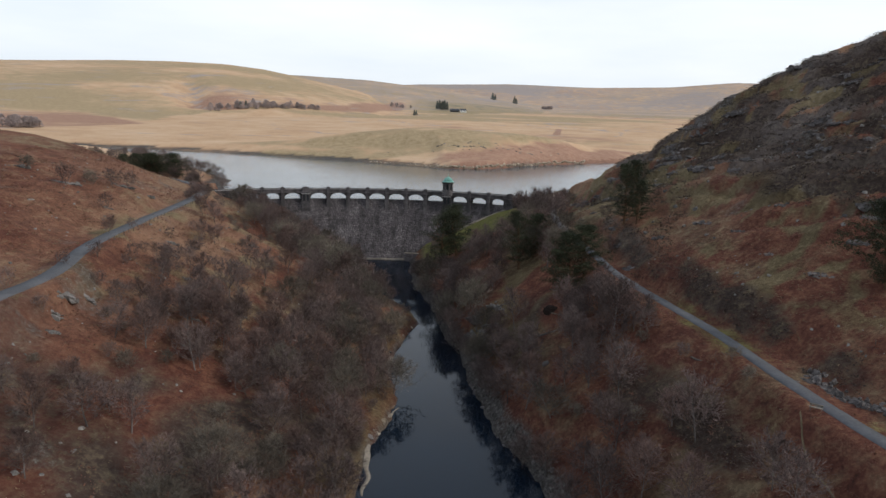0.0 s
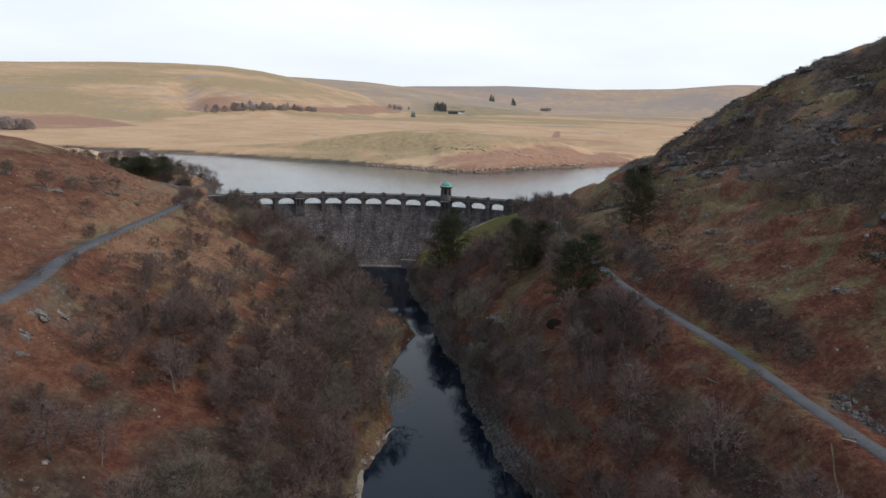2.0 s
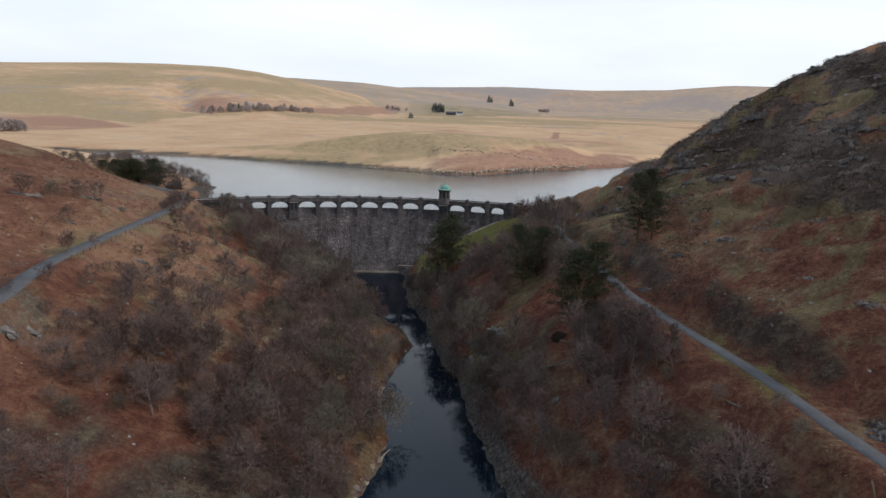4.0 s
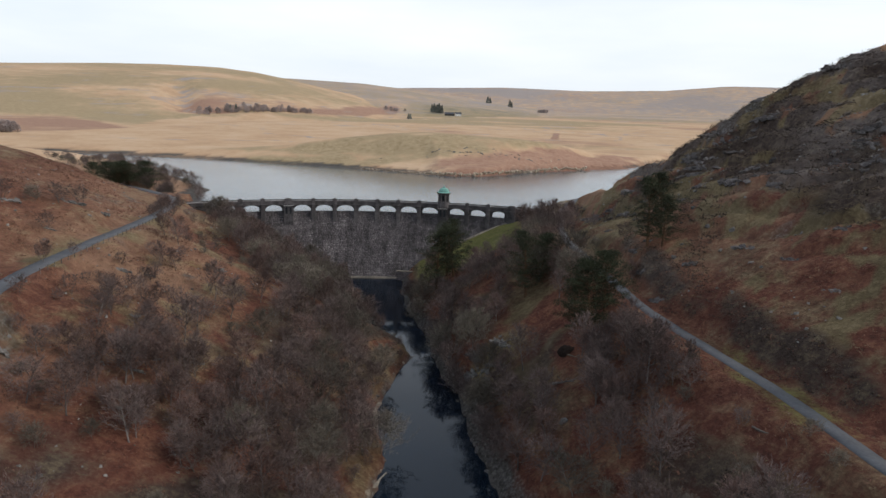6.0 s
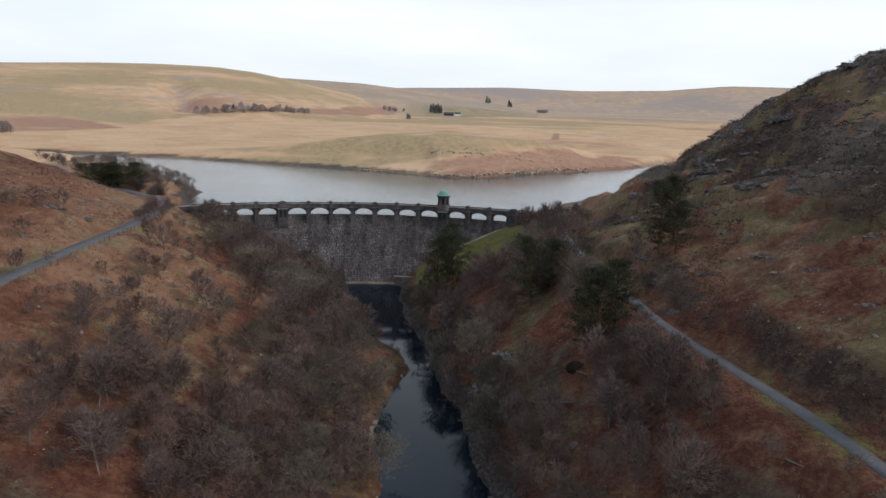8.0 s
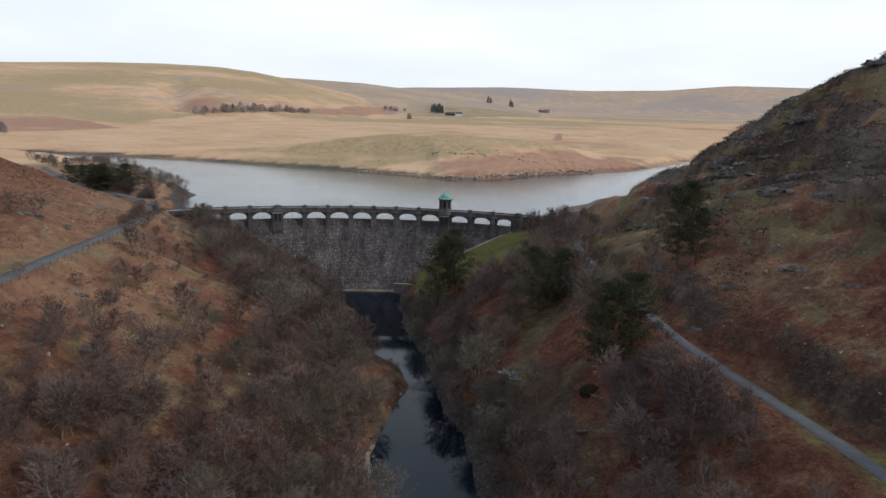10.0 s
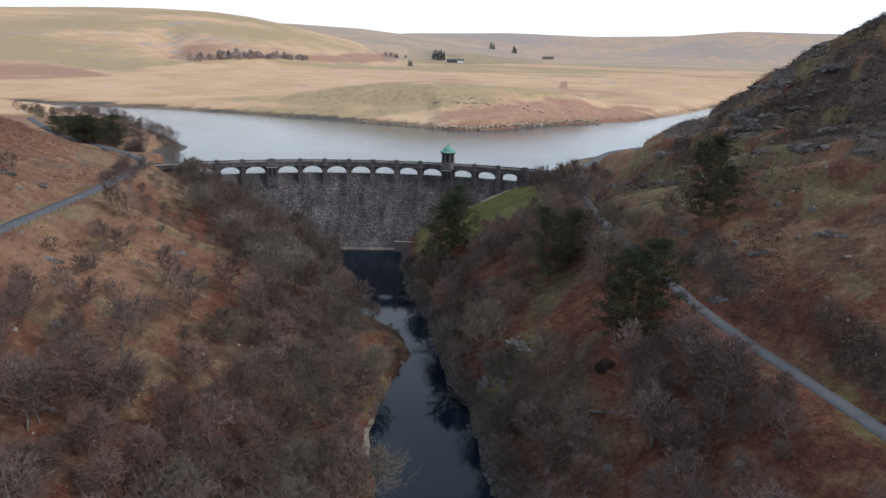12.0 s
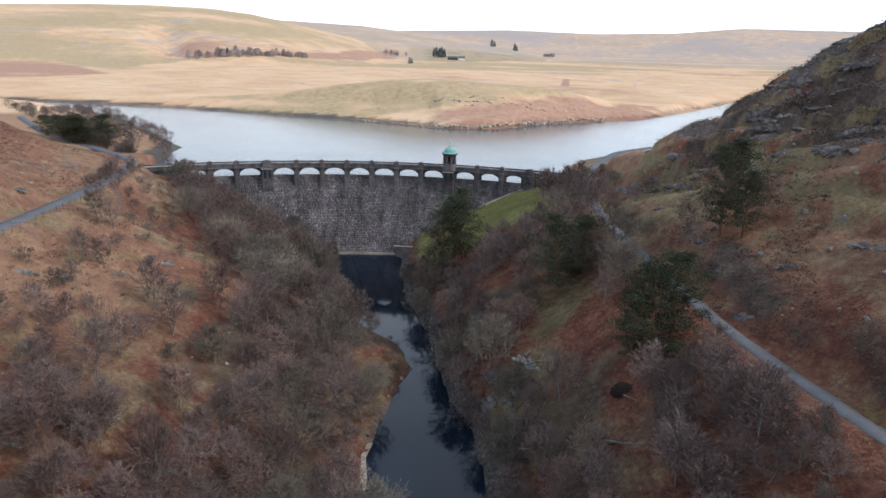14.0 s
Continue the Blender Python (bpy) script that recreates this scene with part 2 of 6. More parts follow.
def lattice(ix, iy, seed):
    n = (ix * 374761393 + iy * 668265263 + seed * 974634777) & 0xFFFFFFFF
    n = ((n ^ (n >> 13)) * 1274126177) & 0xFFFFFFFF
    return ((n ^ (n >> 16)) & 0xFFFFFF) / float(0xFFFFFF) * 2 - 1


def grain(x, y, size, seed=0):
    """Smooth value noise, -1 to 1."""
    u, v = np.asarray(x, float) / size, np.asarray(y, float) / size
    iu, iv = np.floor(u).astype(np.int64), np.floor(v).astype(np.int64)
    fu, fv = u - iu, v - iv
    fu, fv = fu * fu * (3 - 2 * fu), fv * fv * (3 - 2 * fv)
    a, b = lattice(iu, iv, seed), lattice(iu + 1, iv, seed)
    c, d = lattice(iu, iv + 1, seed), lattice(iu + 1, iv + 1, seed)
    return (a * (1 - fu) + b * fu) * (1 - fv) + (c * (1 - fu) + d * fu) * fv


def fbm(x, y, size, octaves=4, seed=0):
    x, y = np.asarray(x, float), np.asarray(y, float)
    total, amp = np.zeros(np.broadcast(x, y).shape), 1.0
    for k in range(octaves):
        total += amp * grain(x * 0.8 - y * 0.6, x * 0.6 + y * 0.8, size / 2 ** k, seed + 17 * k)
        x, y, amp = y + 31.7, x - 12.9, amp * 0.5
    return total / 1.6


BANK_L = [(-500, -32), (40, -20), (108, -13.4), (118, -13.1), (126, -13.6), (132, -12.9), (139, -10.8), (145, -10.0), (152, -9), (163, -12.4), (174, -13.8), (200, -10), (210, -6.7), (218, -9), (224, -17), (240, -25), (279, -36), (295, -47), (340, -47)]
BANK_R = [(-500, 30), (60, 27), (112, 20.6), (130, 14.1), (149, 10.2), (164, 7), (178, 6), (192, 1.8), (214, -2.2), (230, -5.3), (264, -14), (300, -16.7), (340, -16.7)]
SLOPE_R = [(0, 0.4), (3, 4), (8, 9), (13, 14), (21, 20), (34, 29), (42, 30.5), (50, 36.5), (58, 40.5), (80, 53.8), (100, 63), (124, 79), (140, 91), (160, 103.5), (220, 126), (400, 155)]
SLOPE_R_DAM = [(0, 0.4), (2, 2.2), (8, 7.5), (27, 15.8), (40, 22.5), (47, 25), (55, 27), (62, 30), (68, 30.5), (75, 40), (90, 51), (103, 61), (124, 79.5), (140, 91), (160, 103.5), (220, 126), (400, 155)]
SLOPE_L = [(0, 0.4), (2, 3), (10, 6.5), (22, 12), (36, 19.5), (54, 27.5), (70, 34), (82, 37), (92, 41), (102, 44.5), (113, 47.5), (130, 52), (150, 55), (200, 58), (260, 62), (600, 80)]
SLOPE_L_DAM = [(0, 0.4), (2, 1.5), (11, 4.5), (18, 10), (30, 17), (45, 25), (55, 30.3), (75, 31), (150, 33), (600, 40)]
ROAD_R = [(-300, 66), (40, 64), (78, 60.6), (90, 58.3), (102, 56.6), (114, 55.5), (126, 54.3), (138, 52), (150, 49.8), (162, 47), (174, 45.1), (190, 44.2), (206, 42.7), (222, 41.6), (236, 40.2), (262, 42.5), (290, 46.5), (304, 49.5), (329, 56.8), (371, 75.6), (392, 100), (420, 150)]
ROAD_R_Z = [(40, 29.5), (114, 29.4), (150, 29.1), (174, 29.4), (206, 30.1), (236, 31), (304, 30), (371, 30), (420, 31)]
ROAD_L = [(-300, -84), (60, -79), (116, -80), (126, -78.9), (136, -79.8), (146, -82.8), (156, -84.8), (168, -85.7), (180, -86.3), (195, -87.4), (210, -88.5), (225, -90), (236, -91.2), (262, -97), (300, -108.5), (315, -121), (370, -180), (417, -217), (520, -300)]
ROAD_L_Z = [(60, 34.8), (126, 35.2), (146, 35.6), (168, 36.1), (195, 36), (236, 34.9), (262, 33.4), (295, 31.2), (330, 31), (520, 31)]
SHORE_L = [(290, -106), (336, -113), (362, -118), (374, -119), (382, -126), (421, -153), (455, -180), (510, -230), (540, -268), (558, -311), (575, -420), (590, -700), (3000, -2500)]
SHORE_R = [(290, 43), (346, 49), (374, 62), (402, 90), (450, 135), (500, 172), (600, 245), (700, 320), (800, 395), (900, 475), (3000, 2500)]
SHORE_FAR = [(-3000, 640), (-700, 600), (-331, 576), (-200, 558), (-120, 530), (-55, 508), (3, 482), (22, 486), (40, 499), (82, 540), (150, 585), (233, 700), (286, 780), (330, 850), (3000, 900)]
LEFT_CREST = [(-0.9, 0.028), (-0.55, 0.033), (-0.437, 0.0402), (-0.375, 0.0422), (-0.308, 0.0418), (-0.26, 0.0372), (-0.213, 0.0285), (-0.12, 0.009), (-0.06, -0.012), (0.02, -0.02)]
# covers of the far hills: bearing (sine) and distance of their lower and upper edges
HILL_FOOT = [(-0.9, 830), (-0.505, 833), (-0.458, 876), (-0.405, 962), (-0.373, 1111), (-0.331, 1252), (-0.23, 1279), (-0.129, 1344), (-0.023, 1481), (0.024, 1676), (0.147, 2049), (0.3, 2600)]
RUST_A_LOW = [(-0.9, 842), (-0.506, 842), (-0.458, 876), (-0.409, 940)]
RUST_A_HIGH = [(-0.9, 1215), (-0.514, 1223), (-0.485, 1233), (-0.459, 1160), (-0.426, 1027), (-0.409, 955)]
RUST_B_LOW = [(-0.36, 1310), (-0.259, 1298), (-0.174, 1335), (-0.115, 1439), (-0.054, 1900)]
RUST_B_HIGH = [(-0.36, 1420), (-0.313, 1508), (-0.273, 1470), (-0.203, 1472), (-0.145, 1554), (-0.077, 2000)]
FIELD_LOW = [(-0.08, 1600), (0.024, 1676), (0.147, 2049)]
FIELD_HIGH = [(-0.08, 2240), (0.0, 2250), (0.055, 2330), (0.14, 2400)]
MID_CREST = [(-0.5, 0.03), (-0.213, 0.0305), (-0.12, 0.0275), (-0.047, 0.021), (0.03, 0.013), (0.1, 0.004), (0.17, -0.006), (0.25, -0.015)]
FAR_CREST = [(-0.8, 0.02), (-0.12, 0.02), (-0.047, 0.024), (0.083, 0.0285), (0.2, 0.0265), (0.304, 0.030), (0.377, 0.0375), (0.5, 0.036), (0.9, 0.03)]


def dam_line(x):
    k = np.clip((x - ARC_X) / ARC_R, -0.95, 0.95)
    return ARC_Y + ARC_R * np.sqrt(1 - k * k)


def far_land(x, y, layers=False):
    rho = np.hypot(x, y)
    az = x / np.maximum(rho, 1)
    z = 28.5 + np.clip(rho - 560, 0, 2200) * 0.0155 + 0.9 * fbm(x, y, 130, 3, 5)
    level, layer = z, np.zeros(np.shape(z))
    for crest, foot, top, seed in ((LEFT_CREST, 1120, 2300, 1), (MID_CREST, 1560, 3200, 2), (FAR_CREST, 2500, 4250, 3)):
        peak = 72 + table(crest, az) * top
        k = np.clip((rho - foot) / (top - foot), 0, 1.0)
        rise = k * k * (2.0 - k) if seed == 3 else k ** 1.15 * (1.6 - 0.6 * k)
        back = 1 - 0.75 * smooth(top, top + 700, rho)
        hill = 28 + (peak - 28) * rise * back + (9.0 * fbm(x, y, 230, 5, seed) + 13.0 * fbm(x + 0.6 * y, 0.3 * y, 330, 3, seed + 5)) * k * (1 - 0.93 * k)
        if seed == 1:
            cut = (x + 504) * 0.928 + (y - 1345) * 0.372 + 14 * fbm(x, y, 70, 3, 49)
            hill = hill - 13 * np.exp(-((cut / 26) ** 2)) * smooth(1180, 1260, y) * (1 - smooth(1500, 1650, y))
        layer = np.where(hill > z, seed, layer)
        z = np.maximum(z, hill)
    if layers:
        return layer, z - level
    knoll = 17 * np.exp(-(np.abs((x - 38) / 112) ** 2.6) - (np.abs((y - 592) / 62) ** 2.4)) + 9 * np.exp(-(((x + 75) / 95) ** 2) - (((y - 588) / 55) ** 2)) + 1.6 * fbm(x, 1.8 * y, 40, 4, 14) * np.exp(-(((x - 20) / 170) ** 2) - (((y - 580) / 70) ** 2))
    return z + knoll


def valley(x, y):
    xl, xr = table(BANK_L, y), table(BANK_R, y)
    late = smooth(90, 104, -x)
    mr, ml = smooth(205, 290, y), smooth(0, 1, (y - 250 - 36 * late) / (50 - 24 * late))
    jag = 1 - smooth(285, 296, y)
    dr, dl = x - xr + 1.5 * jag * fbm(x, y, 9, 3, 71), xl - x + 1.2 * jag * fbm(x, y, 9, 3, 72)
    right = table(SLOPE_R, dr) * (1 - mr) + table(SLOPE_R_DAM, dr) * mr
    left = table(SLOPE_L, dl) * (1 - ml) + table(SLOPE_L_DAM, dl) * ml
    ridge = 286 - 0.48 * (x - 50)
    right = np.where(right > 29, 29 + (right - 29) * (1 - smooth(0, 58, y - ridge)), right)
    bed = -1.2 - 0.6 * np.minimum(np.minimum(-dr, -dl), 3)
    z = np.where(dr > 0, right, np.where(dl > 0, left, bed))
    away = np.maximum(dr, dl)
    rough = smooth(0, 9, away) * (1 - 0.75 * smooth(285, 300, y))
    z = z + rough * (1.3 * fbm(x, y, 34, 3, 7) + 0.5 * fbm(x, y, 9, 3, 8))
    crag = smooth(48, 95, dr) * smooth(120, 200, y + 0.35 * x)
    tilt = z + 0.35 * y
    ledge = np.abs(((tilt / 7.0 + 0.6 * fbm(x, y, 26, 2, 21)) % 1.0) - 0.5) * 2
    knob = (2.2 * smooth(0.05, 0.3, fbm(x + 0.5 * y, 0.8 * y - 0.4 * x, 30, 3, 22)) - 1.0) * (1 - smooth(105, 125, dr))
    crag = crag * (1 - 0.5 * smooth(95, 115, dr))
    z = z + crag * (3.4 * smooth(0.3, 0.48, ledge) - 1.7 + knob + 0.9 * fbm(x, y, 5, 3, 9))
    out = smooth(60, 110, dl) * (1 - smooth(200, 250, y))
    z = z + out * 0.8 * fbm(x, y, 7, 3, 10)
    return z


def road_blend(x, y, z):
    for line, heights, half in ((ROAD_R, ROAD_R_Z, 2.6), (ROAD_L, ROAD_L_Z, 2.9)):
        rx, rz = table(line, y), table(heights, y)
        lean = np.abs(table(line, y + 1) - table(line, y - 1)) / 2
        off = np.abs(x - rx) / np.sqrt(1 + lean ** 2)
        w = 1 - smooth(half, half + 4.5, off)
        w = np.where(y > 440, 0, w)
        z = z * (1 - w) + rz * w
    return z


def lake_inside(x, y):
    """How far inside the lake's shore, in metres; minus on land."""
    up = y - (dam_line(x) + 1.5)
    s = np.minimum(x - table(SHORE_L, y), table(SHORE_R, y) - x)
    s = np.minimum(s, (table(SHORE_FAR, x) - y) * 0.85)
    s = s + 1.6 * fbm(x, y, 22, 3, 13) * smooth(15, 40, up)
    return np.minimum(s, up)


def ground(x, y):
    x, y = np.asarray(x, float), np.asarray(y, float)
    z = valley(x, y)
    k = smooth(330, 470, y + 0.0 * x)
    z = z * (1 - k) + far_land(x, y) * k
    z = road_blend(x, y, z)
    s = lake_inside(x, y)
    behind = y > dam_line(x) + 1.5
    cliff = smooth(-15, 10, x) * (1 - smooth(95, 125, x)) * smooth(440, 470, y)
    d = np.maximum(-s, 0)
    beach = np.interp(d, [0, 4, 8, 10, 40, 140, 400], [0, 0.7, 1.2, 2.4, 8, 60, 900])
    crag = np.interp(d, [0, 2, 4.5, 7, 40, 140, 400], [0, 0.5, 4.2, 4.8, 14, 60, 900]) + 0.8 * grain(x, y, 4, 3) * smooth(1, 4, d)
    cap = LAKE_Z + beach * (1 - cliff) + crag * cliff
    land = np.where((y > 322) & (np.abs(x) < 1200), np.minimum(np.maximum(z, LAKE_Z + 0.9 * beach.clip(0, 2.2)), cap), z)
    wet = LAKE_Z - np.clip(s * 0.2, 0, 8)
    return np.where(behind & (s > 0), wet, np.where(behind, land, z))

# ---- building helpers ----
def part(name, bm, mat_, parent=None, label=""):
    """Links a bmesh, or a ready mesh, as one object, under its thing."""
    if isinstance(bm, bmesh.types.BMesh):
        me = bpy.data.meshes.new(name)
        bm.to_mesh(me)
        bm.free()
        me.materials.append(mat_)
    else:
        me = bm
    ob = new(name, me)
    ob.parent = parent
    return tagged(ob, label)


def empty(name, m, label, category, group="", kind=""):
    ob = new(name)
    ob.matrix_basis = m
    return tagged(ob, label, category, group, kind)


def box(bm, x0, x1, y0, y1, z0, z1, bevel=0.0):
    v = [bm.verts.new(c) for c in ((x0, y0, z0), (x1, y0, z0), (x1, y1, z0), (x0, y1, z0), (x0, y0, z1), (x1, y0, z1), (x1, y1, z1), (x0, y1, z1))]
    f = [bm.faces.new([v[i] for i in q]) for q in ((3, 2, 1, 0), (4, 5, 6, 7), (0, 1, 5, 4), (1, 2, 6, 5), (2, 3, 7, 6), (3, 0, 4, 7))]
    if bevel:
        bmesh.ops.bevel(bm, geom=list({e for q in f for e in q.edges}), offset=bevel, segments=1, affect="EDGES")
    return bm


def grid_faces(nx, ny):
    i = (np.arange(ny - 1)[:, None] * nx + np.arange(nx - 1)[None, :]).ravel()
    return np.stack([i, i + 1, i + nx + 1, i + nx], 1)


def steps(start, end, first, growth, largest):
    out, d, v = [], first, start
    while v < end:
        d = min(d * growth, largest)
        v += d
        out.append(v)
    return out


def fast_mesh(name, verts, faces, mat_, shade=True):
    """A mesh from arrays of quads or triangles."""
    me = bpy.data.meshes.new(name)
    n, k = faces.shape
    me.vertices.add(len(verts))
    me.vertices.foreach_set("co", np.asarray(verts, np.float32).ravel())
    me.loops.add(n * k)
    me.loops.foreach_set("vertex_index", faces.astype(np.int32).ravel())
    me.polygons.add(n)
    me.polygons.foreach_set("loop_start", np.arange(0, n * k, k, dtype=np.int32))
    me.update(calc_edges=True)
    if shade:
        me.polygons.foreach_set("use_smooth", np.ones(n, bool))
    me.materials.append(mat_)
    return me


# ---- ground: one sheet from behind the valley to the skyline ----
FINE = 1.6
gx = [-v for v in reversed(steps(165, 4600, FINE, 1.06, 60))] + list(np.arange(-165, 190 + FINE, FINE)) + steps(190 + FINE, 4600, FINE, 1.06, 60)
gy = [-v for v in reversed(steps(-50, 900, FINE, 1.12, 60))] + list(np.arange(50, 345, FINE)) + steps(345, 4700, FINE, 1.02, 26)
gx, gy = np.array(gx), np.array(gy)
GX, GY = np.meshgrid(gx, gy)
GX, GY = GX.ravel(), GY.ravel()
GZ = ground(GX, GY)
SHEET = GZ.reshape(len(gy), len(gx))


def ground_at(x, y):
    """Height of the ground sheet."""
    i = min(max(int(np.searchsorted(gx, x)) - 1, 0), len(gx) - 2)
    j = min(max(int(np.searchsorted(gy, y)) - 1, 0), len(gy) - 2)
    u, v = (x - gx[i]) / (gx[i + 1] - gx[i]), (y - gy[j]) / (gy[j + 1] - gy[j])
    return float((SHEET[j, i] * (1 - u) + SHEET[j, i + 1] * u) * (1 - v) + (SHEET[j + 1, i] * (1 - u) + SHEET[j + 1, i + 1] * u) * v)


def covers(x, y, z):
    """Shares of green turf, pale moor grass, bare rock and dark heath (greyed far off for haze), and of far bracken."""
    xl, xr = table(BANK_L, y), table(BANK_R, y)
    dr, dl = x - xr, xl - x
    near = np.where(x > 25, 1 - smooth(425, 445, y), 1 - smooth(318, 330, y))
    offr = np.abs(x - table(ROAD_R, y))
    offl = np.abs(x - table(ROAD_L, y))
    verge = np.maximum(1 - smooth(2.5, 7, offr), 1 - smooth(2.5, 9, offl)) * (y < 440)
    fleck = fbm(x, y, 14, 3, 31)
    green = 0.27 * verge + near * 0.5 * smooth(-0.05, 0.35, fbm(x, y, 7, 4, 59)) * (1 - smooth(16, 34, np.abs(x + 72))) * smooth(115, 150, y) + 0.5 * smooth(0.25, 0.6, fbm(x, y, 40, 3, 32)) * near * (dr < 0)
    green = np.maximum(green, near * smooth(262, 285, y) * smooth(2, 8, dr) * (1 - smooth(50, 58, dr)) * 0.95)
    green = np.maximum(green, near * 0.6 * (1 - smooth(6, 17, dl)) * smooth(0, 1.5, dl) * smooth(-0.6, 0.1, fleck))
    up_r = near * smooth(38, 56, dr)
    moss = np.exp(-(((x - 14) / 9) ** 2) - (((y - 181) / 13) ** 2))
    green = np.maximum(green, 0.8 * moss)
    green = np.maximum(green, near * 0.65 * smooth(-0.05, 0.3, fbm(x, y, 14, 3, 70)) * smooth(5, 10, dr) * (1 - smooth(26, 36, dr)))
    green = np.maximum(green, up_r * 0.74 * smooth(-0.08, 0.24, 0.6 * fbm(x, y, 18, 5, 33) + 0.75 * fbm(x, y, 5.5, 4, 92) + 0.11 * smooth(160, 200, y) - 0.22 * (1 - smooth(135, 170, y))))
    # far ground takes the lightened colours, sunlight and haze included
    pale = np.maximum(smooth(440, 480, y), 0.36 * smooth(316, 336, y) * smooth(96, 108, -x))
    pale = np.maximum(pale, near * (0.12 + 0.06 * smooth(140, 165, y) * (1 - smooth(84, 96, dl))) * smooth(40, 56, dl) * smooth(-0.45, 0.5, fbm(x, y, 26, 4, 58)))
    pale = np.maximum(pale, up_r * smooth(150, 180, y) * (0.2 + 0.12 * smooth(60, 80, dr)) * smooth(-0.4, 0.4, fbm(x, y, 22, 4, 63)))
    pale = np.maximum(pale, 0.5 * (x > 30) * smooth(330, 350, y) * (y < 470))
    pale = np.maximum(pale, 0.27 * np.exp(-(((x + 78) / 24) ** 4) - (((y - 190) / 24) ** 4)) * smooth(-0.5, 0.3, fbm(x, y, 16, 4, 67)))
    rho = np.hypot(x, y)
    az = x / np.maximum(rho, 1)
    far = y > 450
    layer, rise = far_land(x, y, True)
    wob = 0.055 * fbm(x, y, 120, 4, 36)
    reach = rho * (1 + wob)
    knoll = np.exp(-(((x + 5) / 150) ** 4) - (((y - 572) / 50) ** 4))
    green = np.where(far, 0.9 * smooth(0.2, 0.6, knoll + 0.4 * fbm(x, 1.6 * y, 45, 4, 47)) * (0.8 + 0.5 * fbm(x, 2.5 * y, 26, 4, 64)), green)
    foot = table(HILL_FOOT, az)
    hill = far * smooth(0.985, 1.02, reach / foot) * (az < 0.16)
    green = np.where(far, np.maximum(green, hill * (0.5 + 0.6 * fbm(x, y, 260, 4, 34))), green)
    green = np.where(layer == 2, 0.6 + 0.4 * fbm(x, y, 160, 3, 52), green)
    green = np.where(layer == 3, np.clip(0.3 + 0.45 * fbm(x, y, 300, 3, 53), 0, 0.6), green)
    plain = far * (y > 620) * (1 - hill) * (layer != 3) * smooth(0.0, 0.4, fbm(0.4 * x, y, 210, 4, 56) + 0.22 * smooth(0.05, 0.16, az)) * 0.75
    green = np.maximum(green, plain)
    seam = far * np.exp(-(((reach - foot - 30) / 34) ** 2)) * smooth(-0.43, -0.38, az) * (az < 0.1)
    green = np.maximum(green, 0.85 * seam)
    field = (far * smooth(0.98, 1.01, reach / table(FIELD_LOW, az)) * (1 - smooth(0.99, 1.02, reach / table(FIELD_HIGH, az)))
             * smooth(-0.08, -0.03, az) * (1 - smooth(0.125, 0.15, az)))
    green = np.maximum(green, field)
    rust = np.zeros_like(x)
    band = smooth(0.97, 1.02, reach / table(RUST_A_LOW, az)) * (1 - smooth(0.93, 1.05, reach / table(RUST_A_HIGH, az))) * (az < -0.395)
    band2 = smooth(0.97, 1.02, reach / table(RUST_B_LOW, az)) * (1 - smooth(0.95, 1.06, reach / table(RUST_B_HIGH, az))) * smooth(-0.355, -0.345, az) * (1 - smooth(-0.075, -0.05, az))
    rust = np.maximum(rust, far * np.maximum(band, band2) * (0.82 + 0.5 * fbm(x, y, 90, 4, 45)))
    green = green * (1 - 0.9 * np.clip(rust, 0, 1) * (far > 0))
    rust = np.where(layer == 3, np.maximum(rust, 0.36 + 0.35 * fbm(x, y, 350, 4, 60)), rust)
    rust = np.maximum(rust, far * (y > 700) * (layer == 0) * 0.5 * smooth(0.15, 0.5, fbm(0.5 * x, y, 130, 5, 85)) * smooth(-0.1, 0.0, az))
    plot = np.maximum(np.abs((x - 157) * 0.984 - (y - 985) * 0.178) / 5, np.abs(y - 985) / 88)
    rust = np.maximum(rust, 0.9 * (1 - smooth(0.85, 1.1, plot)))
    rust = np.maximum(rust, near * smooth(12, 24, dl) * (1 - smooth(125, 150, y)) * (0.62 + 0.6 * fbm(x, y, 14, 4, 91)))
    inland = y - table(SHORE_FAR, x)
    front = (y > 440) * (1 - smooth(34, 58, inland + 14 * fbm(x, y, 30, 3, 61))) * smooth(-40, 25, x + 12 * fbm(x, y, 25, 3, 62)) * (1 - smooth(160, 200, x))
    rust = np.maximum(rust, front * (0.85 + 0.5 * fbm(x, 2 * y, 22, 4, 48)))
    green = green * (1 - 0.85 * front)
    rock = np.zeros_like(x)
    crag = near * smooth(42, 85, dr) * smooth(0.0, 0.45, fbm(x, y, 15, 4, 38) + 0.35 * smooth(190, 250, y) - 0.1)
    rock = np.maximum(rock, 0.55 * crag * smooth(-0.2, 0.3, fbm(x, y, 6, 3, 39)))
    rock = np.maximum(rock, near * np.maximum((0.5 + 0.3 * fleck) * (1 - smooth(0.6, 3.0, np.abs(dl))), (0.8 + 0.3 * fleck) * (1 - smooth(2.0, 6.5, np.abs(dr)))))
    rock = np.maximum(rock, near * 0.5 * smooth(0.38, 0.6, fbm(x, y, 12, 4, 40)) * smooth(25, 45, dl))
    bare = (y > 322) * (1 - smooth(1.6, 2.6, z - LAKE_Z)) * (y < 900)
    rust = np.maximum(rust, 0.25 * bare * (x < 30))
    pale = np.where(bare > 0.3, pale * 0.55, pale)
    rock = np.maximum(rock, bare * np.where(y < 470, np.where(x > 30, 0.1, 0.7), 0.5 * smooth(-0.4, 0.3, fbm(x, y, 20, 3, 44))))
    cliff = (y > 460) * smooth(-20, 5, x) * (1 - smooth(95, 125, x)) * (1 - smooth(4.5, 6.5, z - LAKE_Z))
